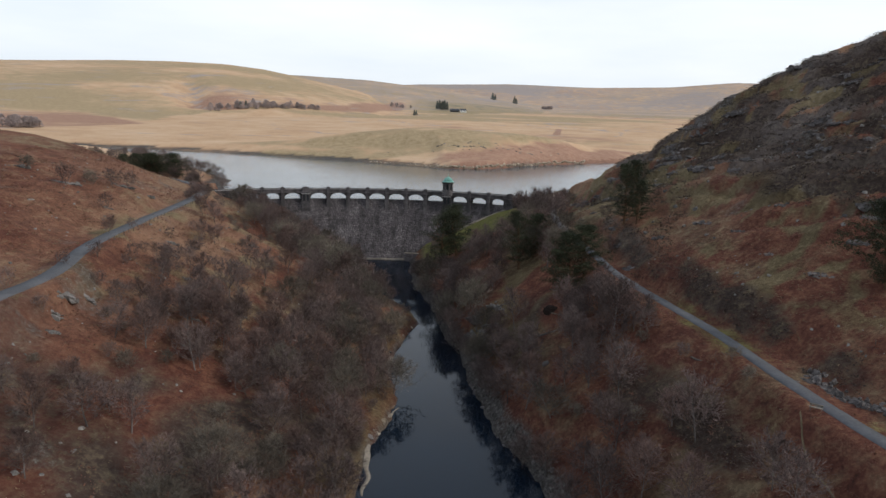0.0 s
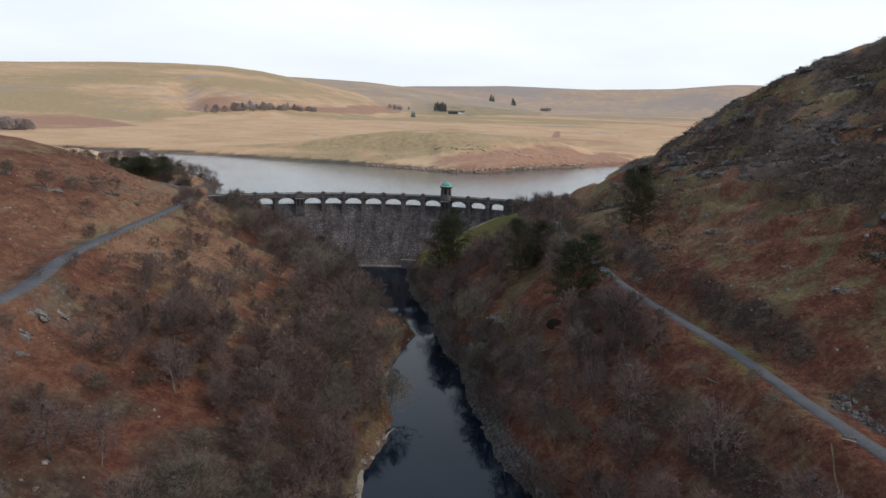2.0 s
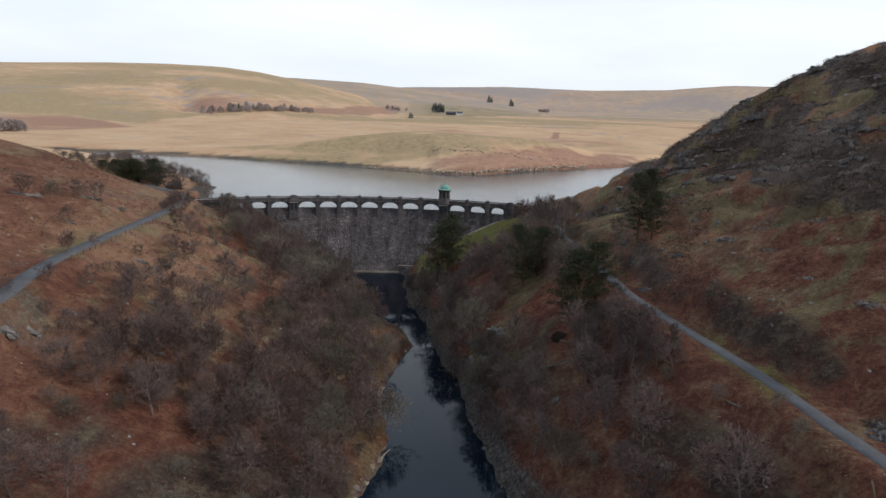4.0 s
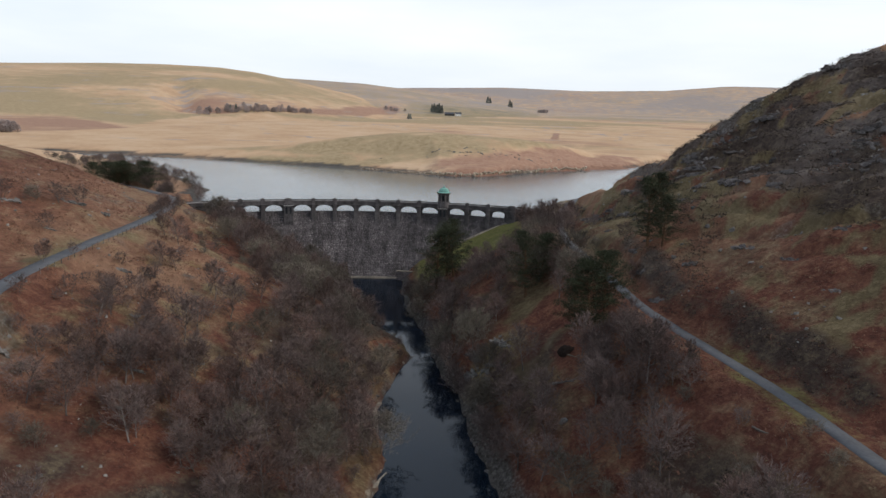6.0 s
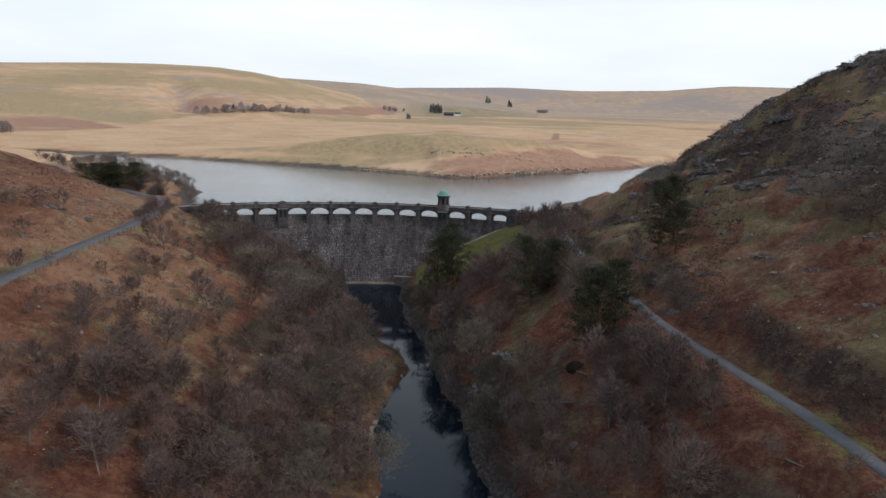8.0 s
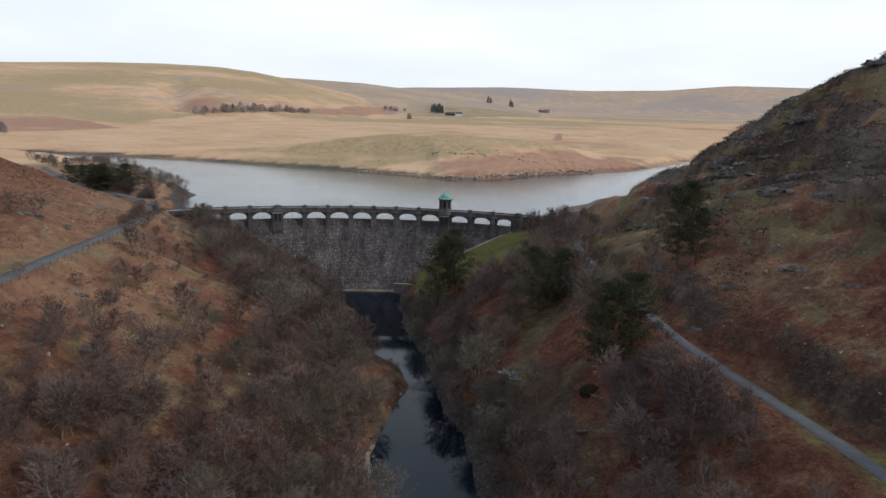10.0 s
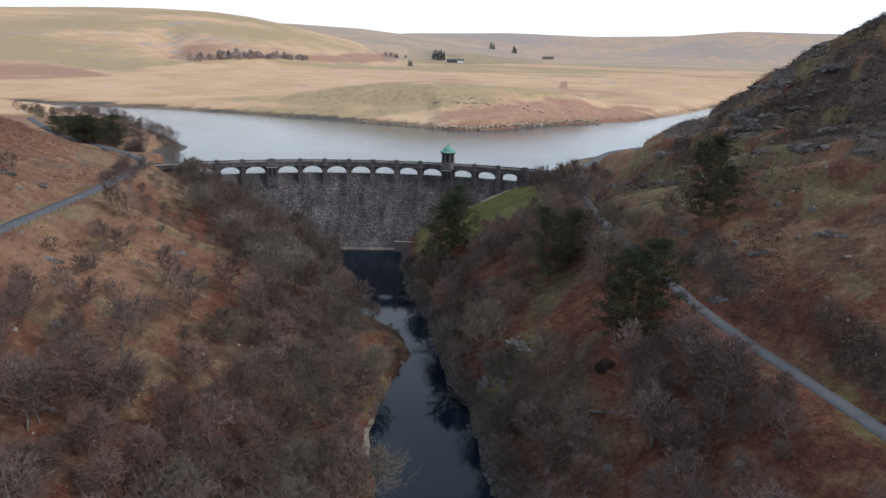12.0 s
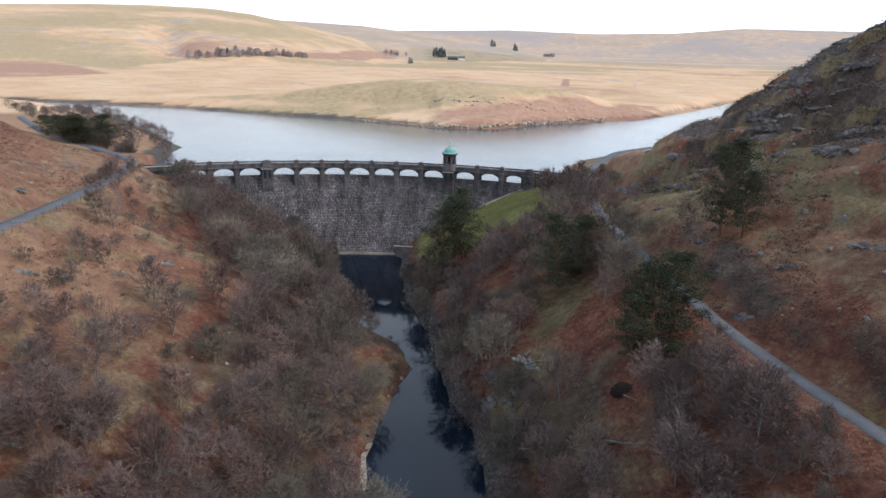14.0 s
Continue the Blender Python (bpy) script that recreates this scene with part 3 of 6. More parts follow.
    rock = np.maximum(rock, 0.3 * cliff)
    clump = smooth(-0.12, 0.2, 0.75 * fbm(x + 0.5 * y, 0.8 * y - 0.4 * x, 17, 4, 89) + 0.6 * fbm(x, y, 6, 4, 93) + 0.4 * smooth(66, 100, dr) - 0.12)
    dark = near * smooth(62, 90, dr) * smooth(130, 200, y + 0.3 * x) * clump * (0.95 + 0.7 * fbm(x, y, 24, 4, 41) + 0.2 * smooth(80, 115, dr) + 0.3 * smooth(20, 50, y + 0.48 * (x - 50) - 262))
    dark = np.maximum(dark, smooth(14, 24, dl) * (1 - smooth(75, 90, dl)) * (1 - smooth(138, 158, y)) * (0.36 + 0.6 * fbm(x, y, 14, 3, 65)))
    dark = np.maximum(dark, near * 0.7 * smooth(-0.15, 0.35, fbm(x, y, 18, 3, 42)) * smooth(4, 10, dr) * (1 - smooth(20, 32, dr)) * (1 - smooth(248, 262, y)) * (1 - moss))
    dark = np.maximum(dark, near * 0.75 * smooth(-0.45, 0.25, fbm(x, y, 16, 3, 43)) * smooth(0.5, 3, dl) * (1 - smooth(26, 44, dl)))
    side = x - table(ROAD_R, y)
    dark = np.maximum(dark, near * (y < 215) * smooth(3, 6, side) * (1 - smooth(8, 14, side)) * (0.48 + 1.0 * fbm(x, y, 9, 3, 66)))
    green = np.maximum(green, 0.75 * (x > 25) * smooth(318, 335, y) * (y < 440))
    # gully: shaded right side and lit, eroded left side coloured into the covers
    gully = (x + 504) * 0.928 + (y - 1345) * 0.372 + 14 * fbm(x, y, 70, 3, 49)
    along = smooth(1180, 1220, y) * (1 - smooth(1500, 1600, y))
    dark = np.maximum(dark, along * 0.75 * smooth(-4, 4, gully) * (1 - smooth(8, 30, gully)))
    green = np.where(far, green * (1 - 0.85 * along * smooth(-48, -30, gully) * (1 - smooth(-6, 2, gully))), green)
    rust = np.maximum(rust, along * 0.4 * smooth(-44, -28, gully) * (1 - smooth(-6, 2, gully)))
    dark = np.maximum(dark, far * 0.5 * (1 - smooth(0.97, 1.03, reach / (table(RUST_B_HIGH, az) + 90))) * smooth(0.97, 1.02, reach / table(RUST_B_HIGH, az)) * smooth(-0.34, -0.32, az) * (1 - smooth(-0.28, -0.24, az)))
    rock = np.maximum(rock, 0.62 * bare * (y > 470) * (x < 5))
    # mid and far hills: haze laid on as shares of the greyed heath
    dark = np.where(layer == 2, np.maximum(dark, 0.45 + 0.4 * fbm(x, y, 160, 3, 54)), dark)
    dark = np.where(layer == 3, np.maximum(dark, 0.5 + 0.45 * fbm(x, y, 300, 3, 55)), dark)
    drain = np.abs(fbm(x, y, 240, 4, 50))
    dark = np.maximum(dark, 0.6 * (1 - smooth(0.008, 0.026, drain)) * smooth(620, 700, y))
    dark = np.maximum(dark, (y > 620) * 0.42 * smooth(0.3, 0.6, fbm(x, y, 60, 4, 57)))
    # more of the haze-grey colour with growing distance
    dark = np.maximum(dark, 0.5 * smooth(1400, 2300, rho) * (layer != 1))
    return np.stack([green, pale, rock, dark], 1).clip(0, 1), rust.clip(0, 1)


me_ = fast_mesh("ground", np.stack([GX, GY, GZ], 1), grid_faces(len(gx), len(gy)), GROUND)
cover_, rust_ = covers(GX, GY, GZ)
me_.attributes.new("cover", "FLOAT_COLOR", "POINT").data.foreach_set("color", cover_.astype(np.float32).ravel())
def turf(x, y):
    """Share of close green turf: the bank beside the dam, flecks along the roads."""
    dr = x - table(BANK_R, y)
    bank = smooth(258, 272, y) * (1 - smooth(318, 326, y)) * smooth(4, 10, dr) * (1 - smooth(44, 52, dr))
    off = np.minimum(np.abs(x - table(ROAD_R, y)), np.abs(x - table(ROAD_L, y)) - 0.5)
    verge = (1 - smooth(2.5, 6.5, off)) * (y < 330) * smooth(-0.1, 0.4, fbm(x, y, 14, 3, 68))
    patch = (table(BANK_L, y) - x > 30) * (y < 240) * (y > 120) * smooth(0.3, 0.6, fbm(x, y, 18, 4, 69))
    rho = np.hypot(x, y)
    az = x / np.maximum(rho, 1)
    field = smooth(0.99, 1.02, rho / table(FIELD_LOW, az)) * (1 - smooth(0.98, 1.01, rho / table(FIELD_HIGH, az))) * smooth(-0.06, -0.02, az) * (1 - smooth(0.1, 0.14, az)) * (y > 1000)
    return np.maximum(np.maximum(np.maximum(0.9 * bank, 0.38 * verge), 0.28 * patch), 0.36 * field)


me_.attributes.new("turf", "FLOAT", "POINT").data.foreach_set("value", turf(GX, GY).astype(np.float32).ravel())
me_.attributes.new("rust", "FLOAT", "POINT").data.foreach_set("value", rust_.astype(np.float32).ravel())
tagged(new("ground", me_), "valley slopes of rust bracken, dead grass and pale moorland", "ground", kind="structure")

# ---- water ----
bm = bmesh.new()
ys = np.linspace(-600, 304, 60)
rows_ = [(bm.verts.new((table(BANK_L, y) - 4, y, RIVER_Z)), bm.verts.new((table(BANK_R, y) + 3, y, RIVER_Z))) for y in ys]
for a, b in zip(rows_, rows_[1:]):
    bm.faces.new((a[0], a[1], b[1], b[0]))
tagged(part("river", bm, RIVER), "dark still river reflecting the sky", "water", kind="structure")
bm = bmesh.new()
xs = np.concatenate([np.linspace(-900, -108, 12), np.linspace(-106, 46, 60), np.linspace(48, 900, 12)])
near_y = np.where((xs > -107) & (xs < 47), dam_line(xs) + 1.6, 330)
cols = [(bm.verts.new((x, y, LAKE_Z)), bm.verts.new((x, 920, LAKE_Z))) for x, y in zip(xs, near_y)]
for a, b in zip(cols, cols[1:]):
    bm.faces.new((a[0], b[0], b[1], a[1]))
tagged(part("lake", bm, LAKE), "pale reservoir lake with faint ripples", "water", kind="structure")


# ---- lanes ----
def lane(name, line, heights, half, y0, y1, label):
    ys = np.arange(y0, y1, 2.0)
    xs, zs = table(line, ys), table(heights, ys)
    ker = np.ones(7) / 7
    sx = np.convolve(np.pad(xs, 3, "edge"), ker, "valid")
    tx, ty = np.gradient(sx), np.gradient(ys)
    ln = np.hypot(tx, ty)
    nx_, ny_ = ty / ln, -tx / ln
    verts = []
    for k in range(len(ys)):
        for o, up in ((-half, -0.25), (-half + 0.15, 0.10), (0, 0.16), (half - 0.15, 0.10), (half, -0.25)):
            w = 0.12 * float(grain(ys[k], o * 7, 3.0, 51)) if abs(o) > 1 else 0
            px, py = sx[k] + nx_[k] * (o + w), ys[k] + ny_[k] * (o + w)
            verts.append((px, py, zs[k] + up))
    me = fast_mesh(name, np.array(verts), grid_faces(5, len(ys)), ASPHALT)
    return tagged(new(name, me), label, "road", kind="structure")


lane("road", ROAD_R, ROAD_R_Z, 1.5, -60, 418, "narrow grey asphalt lane with grass verges")
lane("road", ROAD_L, ROAD_L_Z, 2.0, -60, 430, "grey asphalt road across a bracken hillside")


# ---- pale shingle under the left bank, a trodden path on the right slope ----
def strip(name, mat_, line, widths, lift, label, category):
    verts = []
    for (x, y), w in zip(line, widths):
        for u in (-1, -0.4, 0.4, 1):
            px = x + u * w * 0.5
            verts.append((px, y, max(ground_at(px, y), RIVER_Z) + (lift - max(0, 0.9 - w) * 0.8 * (name == "shingle") if abs(u) < 1 else -0.3)))
    return tagged(new(name, fast_mesh(name, np.array(verts), grid_faces(4, len(line)), mat_)), label, category, kind="structure")


for y0, y1, wide in ((108, 136, 1.5), (138, 152, 1.0), (158, 181, 1.7), (203, 213, 1.0)):
    ys = np.arange(y0, y1, 1.0)
    line = [(float(table(BANK_L, y)) - 0.1 - 0.25 * (wide - 1) + 0.7 * float(grain(y, 0, 4, 91)), y) for y in ys]
    widths = [max(0.1, wide * (0.9 + 0.6 * float(grain(y, 9, 5, 92))) * (1 - abs(2 * (y - y0) / (y1 - y0) - 1) ** 3)) for y in ys]
    strip("shingle", PALE_ROCK, line, widths, 0.14, "narrow pale shingle strip along the river bank", "shingle")
path = [(float(np.interp(y, [70, 79, 85, 89, 92.5], [52.6, 51.8, 52.1, 52.8, 53.8])) + 0.3 * float(grain(y, 3, 4, 93)), float(y)) for y in np.arange(70, 92.5, 0.8)]
strip("footpath", SEDGE, path, [0.34] * len(path), 0.12, "thin trodden path through bracken", "path")

# ---- the dam ----
BASE = Vector((-33.0, 300.0, 0.0))
dam = empty("dam", Matrix.Translation(BASE), "dark rubble-masonry dam with an arched crest road", "dam")


def on_arc(s):
    """Local pose on the dam's curve: x along it, y upstream, z up; under the dam."""
    return Matrix.Translation(-BASE) @ pose(ARC_X, ARC_Y, 0, 0, 0, -math.degrees(s / ARC_R)) @ pose(0, ARC_R, 0)


def batter(z):
    return 17.0 * np.clip((SILL_Z - np.asarray(z, float)) / 25.0, 0, 2) ** 1.35


def arc_points(s, out, z):
    a, r = np.asarray(s) / ARC_R, ARC_R - np.asarray(out)
    return np.stack(np.broadcast_arrays(ARC_X + r * np.sin(a) - BASE.x, ARC_Y + r * np.cos(a) - BASE.y, z), -1)


BAY = 9.15
bays = [-50.9 - BAY * k for k in (2, 1, 0)] + [-39.0 + BAY * k for k in range(7)] + [27.75 + BAY * k for k in range(3)]
small_piers = [-50.9 - BAY * 1.5, -50.9 - BAY * 0.5] + [-39.0 + BAY * (k + 0.5) for k in range(6)] + [27.75 + BAY * 0.5, 27.75 + BAY * 1.5]
great_piers = [-44.95, 21.82]
end_piers = [-74.9, 51.75]

# core wall under the sill
zs_ = np.linspace(-2, SILL_Z, 30)
prof = [(float(batter(z)), float(z)) for z in zs_] + [(-1.3, SILL_Z + 0.05), (-2.2, 25.2), (-2.4, 12.0)]
ss_ = np.linspace(-100, 72, 100)
S_, K_ = np.meshgrid(ss_, np.arange(len(prof)))
pts = arc_points(S_.ravel(), np.array([prof[k][0] for k in K_.ravel()]), np.array([prof[k][1] for k in K_.ravel()]))
part("wall", fast_mesh("wall", pts, grid_faces(len(ss_), len(prof))[:, ::-1], MASONRY, False), MASONRY, dam)


# rough stones of the downstream face
def face_stones():
    rng = np.random.default_rng(4)
    verts, quads, z = [], [], 0.6
    while z < SILL_Z - 0.25:
        h = rng.uniform(0.36, 0.6)
        z1 = min(z + h, SILL_Z - 0.02)
        s = -73.0 + rng.uniform(0, 1)
        while s < 50:
            w = rng.uniform(0.55, 1.5)
            proud = rng.uniform(0.03, 0.24)
            a, b, j = s + 0.05, s + w - 0.05, rng.uniform(-0.05, 0.05, 4)
            o0, o1 = float(batter(z)), float(batter(z1))
            base = [(a, o0 - 0.1, z + 0.04), (b, o0 - 0.1, z + 0.04), (b, o1 - 0.1, z1 - 0.04), (a, o1 - 0.1, z1 - 0.04)]
            t = 0.07
            top = [(a + t + j[0], o0 + proud, z + 0.09), (b - t + j[1], o0 + proud, z + 0.09), (b - t + j[2], o1 + proud, z1 - 0.09), (a + t + j[3], o1 + proud, z1 - 0.09)]
            k = len(verts)
            verts += base + top
            quads += [(k + 4, k + 5, k + 6, k + 7), (k, k + 1, k + 5, k + 4), (k + 1, k + 2, k + 6, k + 5), (k + 2, k + 3, k + 7, k + 6), (k + 3, k, k + 4, k + 7)]
            s += w
        z = z1
    v = np.array(verts)
    return fast_mesh("face_stone", arc_points(v[:, 0], v[:, 1], v[:, 2]), np.array(quads), STONES, False)


tagged(part("face_stone", face_stones(), STONES, dam, "uneven grey and purple rubble stones"), kind="stuff")


def spandrel():
    """One arched bay: segmental arch through the crest wall."""
    bm = bmesh.new()
    half, spring, rise, top, y0, y1, w = 3.75, 26.1, 2.72, 29.15, -0.45, 4.5, BAY / 2
    n = 18
    line = [(-half * math.cos(math.pi * k / n), spring + rise * math.sin(math.pi * k / n) ** 0.88) for k in range(n + 1)]
    for y, flip in ((y0, False), (y1, True)):
        low = [bm.verts.new((x, y, z)) for x, z in line]
        up = [bm.verts.new((x, y, top)) for x, z in line]
        for k in range(n):
            q = [low[k], low[k + 1], up[k + 1], up[k]]
            bm.faces.new(q[::-1] if flip else q)
        for sgn, edge_l, edge_u in ((-1, low[0], up[0]), (1, low[-1], up[-1])):
            c = [bm.verts.new((sgn * w, y, 25.6)), bm.verts.new((sgn * half, y, 25.6)), bm.verts.new((sgn * w, y, top))]
            f = [c[0], c[1], edge_l, edge_u, c[2]]
            bm.faces.new(f if (sgn < 0) != flip else f[::-1])
    for k in range(n):
        (xa, za), (xb, zb) = line[k], line[k + 1]
        bm.faces.new([bm.verts.new(p) for p in ((xa, y0, za), (xa, y1, za), (xb, y1, zb), (xb, y0, zb))])
    for sgn in (-1, 1):
        bm.faces.new([bm.verts.new(p) for p in ((sgn * half, y0, 25.6), (sgn * half, y1, 25.6), (sgn * half, y1, spring), (sgn * half, y0, spring))])
    bm.normal_update()
    return bm


def voussoir(k, n=15):
    """One wedge stone of the raised ring round an arch."""
    bm = bmesh.new()
    a0, a1 = math.pi * (k + 0.06) / n, math.pi * (k + 0.94) / n
    q = []
    for a, grow in ((a0, 0), (a1, 0), (a1, 0.55), (a0, 0.55)):
        q.append((-(3.75 + grow) * math.cos(a), 26.1 + (2.72 + 0.6 * grow) * math.sin(a) ** 0.88))
    f = [bm.verts.new((x, -0.57, z)) for x, z in q]
    b = [bm.verts.new((x, -0.40, z)) for x, z in q]
    bm.faces.new(f)
    for i in range(4):
        bm.faces.new((f[i], b[i], b[(i + 1) % 4], f[(i + 1) % 4]))
    bm.normal_update()
    return bm


def parapet(length):
    """Front or back wall of the crest road, with plinth, panels and coping."""
    bm = bmesh.new()
    h = length / 2
    box(bm, -h, h, -0.85, -0.35, 29.15, 30.55)
    box(bm, -h, h, -0.98, -0.85, 29.15, 29.42)
    n = max(2, round(length / 1.8))
    for k in range(n):
        a = -h + length * (k + 0.14) / n
        box(bm, a, a + length * 0.72 / n, -0.93, -0.86, 29.6, 30.4)
    return bm


def coping(length):
    bm = bmesh.new()
    h = length / 2
    return box(bm, -h, h, -1.05, -0.2, 30.55, 30.9, 0.07)


def cornice(length):
    bm = bmesh.new()
    h = length / 2
    box(bm, -h, h, -1.15, -0.40, 28.93, 29.16, 0.05)
    n = round(length / 0.75)
    for k in range(n):
        a = -h + length * (k + 0.25) / n
        box(bm, a, a + 0.36, -0.98, -0.44, 28.78, 28.94)
    return bm


def deck(length):
    bm = bmesh.new()
    return box(bm, -length / 2, length / 2, -0.4, 4.5, 28.9, 29.2)


def pier(width, foot, out):
    """A pier that stands on the sloping face, with an offset and a weathered base."""
    bm = bmesh.new()
    h = width / 2
    box(bm, -h, h, -out, 5.0, foot, 27.2, 0.06)
    box(bm, -h + 0.12, h - 0.12, -out + 0.18, 4.9, 27.2, 29.5, 0.05)
    box(bm, -h - 0.12, h + 0.12, -out - 0.12, 5.1, 26.95, 27.35, 0.05)
    box(bm, -h - 0.15, h + 0.15, -out - 0.1, 5.1, 28.9, 29.3, 0.05)
    return bm


def pier_cap(width, out):
    """Block on the parapet over a pier, with a rounded head."""
    bm = bmesh.new()
    h, y0, y1 = width / 2, -out - 0.05, -0.15
    box(bm, -h, h, y0, y1, 29.3, 31.35, 0.06)
    n = 8
    ring = [(h * 0.92 * math.cos(math.pi * k / n), 31.35 + 0.5 * math.sin(math.pi * k / n)) for k in range(n + 1)]
    f, b = [bm.verts.new((x, y0 + 0.05, z)) for x, z in ring], [bm.verts.new((x, y1 - 0.05, z)) for x, z in ring]
    bm.faces.new(f[::-1]), bm.faces.new(b)
    for k in range(n):
        bm.faces.new((f[k], f[k + 1], b[k + 1], b[k]))
    return bm


def repeat(name, bm, mat_, where, parent, label="", turned=False):
    """The same part at several places along the curve, on one mesh."""
    me = bpy.data.meshes.new(name)
    bm.to_mesh(me)
    bm.free()
    me.materials.append(mat_)
    for s in where:
        ob = new(name, me)
        ob.parent = parent
        ob.matrix_basis = on_arc(s) @ (pose(0, 4.15, 0, 0, 0, 180) if turned else Matrix())
        tagged(ob, label)


repeat("spandrel", spandrel(), MASONRY, bays, dam)
for k in range(15):
    repeat("voussoir", voussoir(k), DRESSED, bays, dam)
repeat("parapet", parapet(BAY), DRESSED, bays, dam)
repeat("coping", coping(BAY), COPING, bays, dam)
repeat("cornice", cornice(BAY), DRESSED, bays, dam)
repeat("deck", deck(BAY + 0.2), ASPHALT, bays, dam, "asphalt crest road")
repeat("rear_parapet", parapet(BAY + 0.1), DRESSED, bays, dam, turned=True)
repeat("pier", pier(1.8, 19.5, 1.75), DRESSED, small_piers, dam)
repeat("pier_cap", pier_cap(1.7, 1.2), DRESSED, small_piers, dam)
repeat("great_pier", pier(3.9, 12.0, 2.3), MASONRY, great_piers, dam)
repeat("great_pier", pier(3.4, 14.0, 2.0), MASONRY, end_piers, dam)
# niches: no recess is cut, dark slabs on the pier give their shade
for sx in (-0.85, 0.85):
    bm = bmesh.new()
    ring = [(0.42 * math.cos(math.pi * k / 8), 27.75 + 0.42 * math.sin(math.pi * k / 8)) for k in range(9)]
    rim = [(-0.42, 25.4), (0.42, 25.4)] + ring[:-1] + [(-0.42, 27.75)]
    front, back = [bm.verts.new((sx + x, -2.46, z)) for x, z in rim], [bm.verts.new((sx + x, -2.2, z)) for x, z in rim]
    bm.faces.new(front)
    for k in range(len(rim)):
        bm.faces.new((front[k], back[k], back[(k + 1) % len(rim)], front[(k + 1) % len(rim)]))
    repeat("niche", bm, DARK_GLASS, great_piers, dam, "arched niche shown by a dark raised slab")
repeat("string_course", box(bmesh.new(), -2.1, 2.1, -2.55, -2.2, 28.6, 28.9, 0.05), COPING, great_piers, dam, "pale string course")
repeat("parapet", parapet(5.4), DRESSED, great_piers, dam)
repeat("coping", coping(5.4), COPING, great_piers, dam)
repeat("deck", deck(5.6), ASPHALT, great_piers, dam)
repeat("rear_parapet", parapet(5.5), DRESSED, great_piers, dam, turned=True)
repeat("pier_cap", pier_cap(3.0, 1.5), DRESSED, end_piers + [-44.95], dam)
ends = [-79.5 - 6 * k for k in range(3)] + [56.4 + 6 * k for k in range(2)]
bm = bmesh.new()
box(bm, -3.05, 3.05, -0.5, 4.5, 10, 29.15)
repeat("abutment_wall", bm, MASONRY, ends + [-74.9, 51.75], dam)
repeat("parapet", parapet(6.1), DRESSED, ends + [-74.9, 51.75], dam)
repeat("coping", coping(6.1), COPING, ends + [-74.9, 51.75], dam)
repeat("rear_parapet", parapet(6.1), DRESSED, ends + [-74.9, 51.75], dam, turned=True)
repeat("deck", deck(6.2), ASPHALT, ends + [-74.9, 51.75], dam)
# low lip of pale stone along the toe
lip = arc_points(np.repeat(np.linspace(-36, 8, 45), 4), np.tile([18.9, 18.9, 17.2, 17.2], 45), np.tile([0.2, 1.35, 1.45, 0.2], 45))
part("toe_sill", fast_mesh("toe_sill", lip, grid_faces(4, 45)[:, ::-1], PALE_ROCK, False), PALE_ROCK, dam, "pale worn stone sill at the water")


# ---- valve tower on the crest ----
def prism(bm, sides, r0, r1, z0, z1, turn=0.0):
    a = [bm.verts.new((r0 * math.cos(turn + 2 * math.pi * k / sides), r0 * math.sin(turn + 2 * math.pi * k / sides), z0)) for k in range(sides)]
    b = [bm.verts.new((r1 * math.cos(turn + 2 * math.pi * k / sides), r1 * math.sin(turn + 2 * math.pi * k / sides), z1)) for k in range(sides)]
    for k in range(sides):
        bm.faces.new((a[k], a[(k + 1) % sides], b[(k + 1) % sides], b[k]))
    bm.faces.new(a[::-1]), bm.faces.new(b)
    return bm


tower_m = Matrix.Translation(BASE) @ on_arc(21.82) @ pose(0, 0.2, 29.2) @ Matrix.Diagonal((1.26, 1.26, 1.26, 1))
tower = empty("valve_tower", tower_m, "small round stone valve tower with a green copper dome", "tower")
part("plinth", prism(bmesh.new(), 16, 2.15, 2.1, 0, 1.9), DRESSED, tower)
part("drum", prism(bmesh.new(), 16, 1.45, 1.45, 1.9, 4.5), MASONRY, tower)
col_me = bpy.data.meshes.new("column")
bm = prism(prism(bmesh.new(), 8, 0.26, 0.22, 2.1, 4.3), 8, 0.32, 0.32, 1.9, 2.1)
prism(bm, 8, 0.32, 0.36, 4.3, 4.5)
bm.to_mesh(col_me)
bm.free()
col_me.materials.append(DRESSED)
for k in range(8):
    ob = part("column", col_me, DRESSED, tower)
    ob.matrix_basis = pose(1.72 * math.cos(math.pi * (k + 0.5) / 4), 1.72 * math.sin(math.pi * (k + 0.5) / 4), 0)
for k in range(4):
    bm = bmesh.new()
    box(bm, -0.35, 0.35, -1.5, -1.3, 2.4, 4.0)
    part("window", bm, DARK_GLASS, tower, "dark narrow window").matrix_basis = pose(0, 0, 0, 0, 0, 90 * k)
bm = prism(prism(bmesh.new(), 16, 2.1, 2.25, 4.5, 4.85), 16, 2.45, 2.4, 4.85, 5.05)
part("cornice", bm, DRESSED, tower)
bm = prism(bmesh.new(), 16, 2.35, 2.0, 5.05, 5.3)
bmesh.ops.create_uvsphere(bm, u_segments=20, v_segments=10, radius=1.75, matrix=Matrix.Translation((0, 0, 5.25)) @ Matrix.Diagonal((1, 1, 0.85, 1)))
bmesh.ops.delete(bm, geom=[v for v in bm.verts if v.co.z < 5.0], context="VERTS")
prism(bm, 8, 0.35, 0.3, 6.6, 7.0)
part("dome", bm, COPPER, tower, "green verdigris copper dome")
bm = prism(bmesh.new(), 6, 0.05, 0.03, 6.9, 9.2)
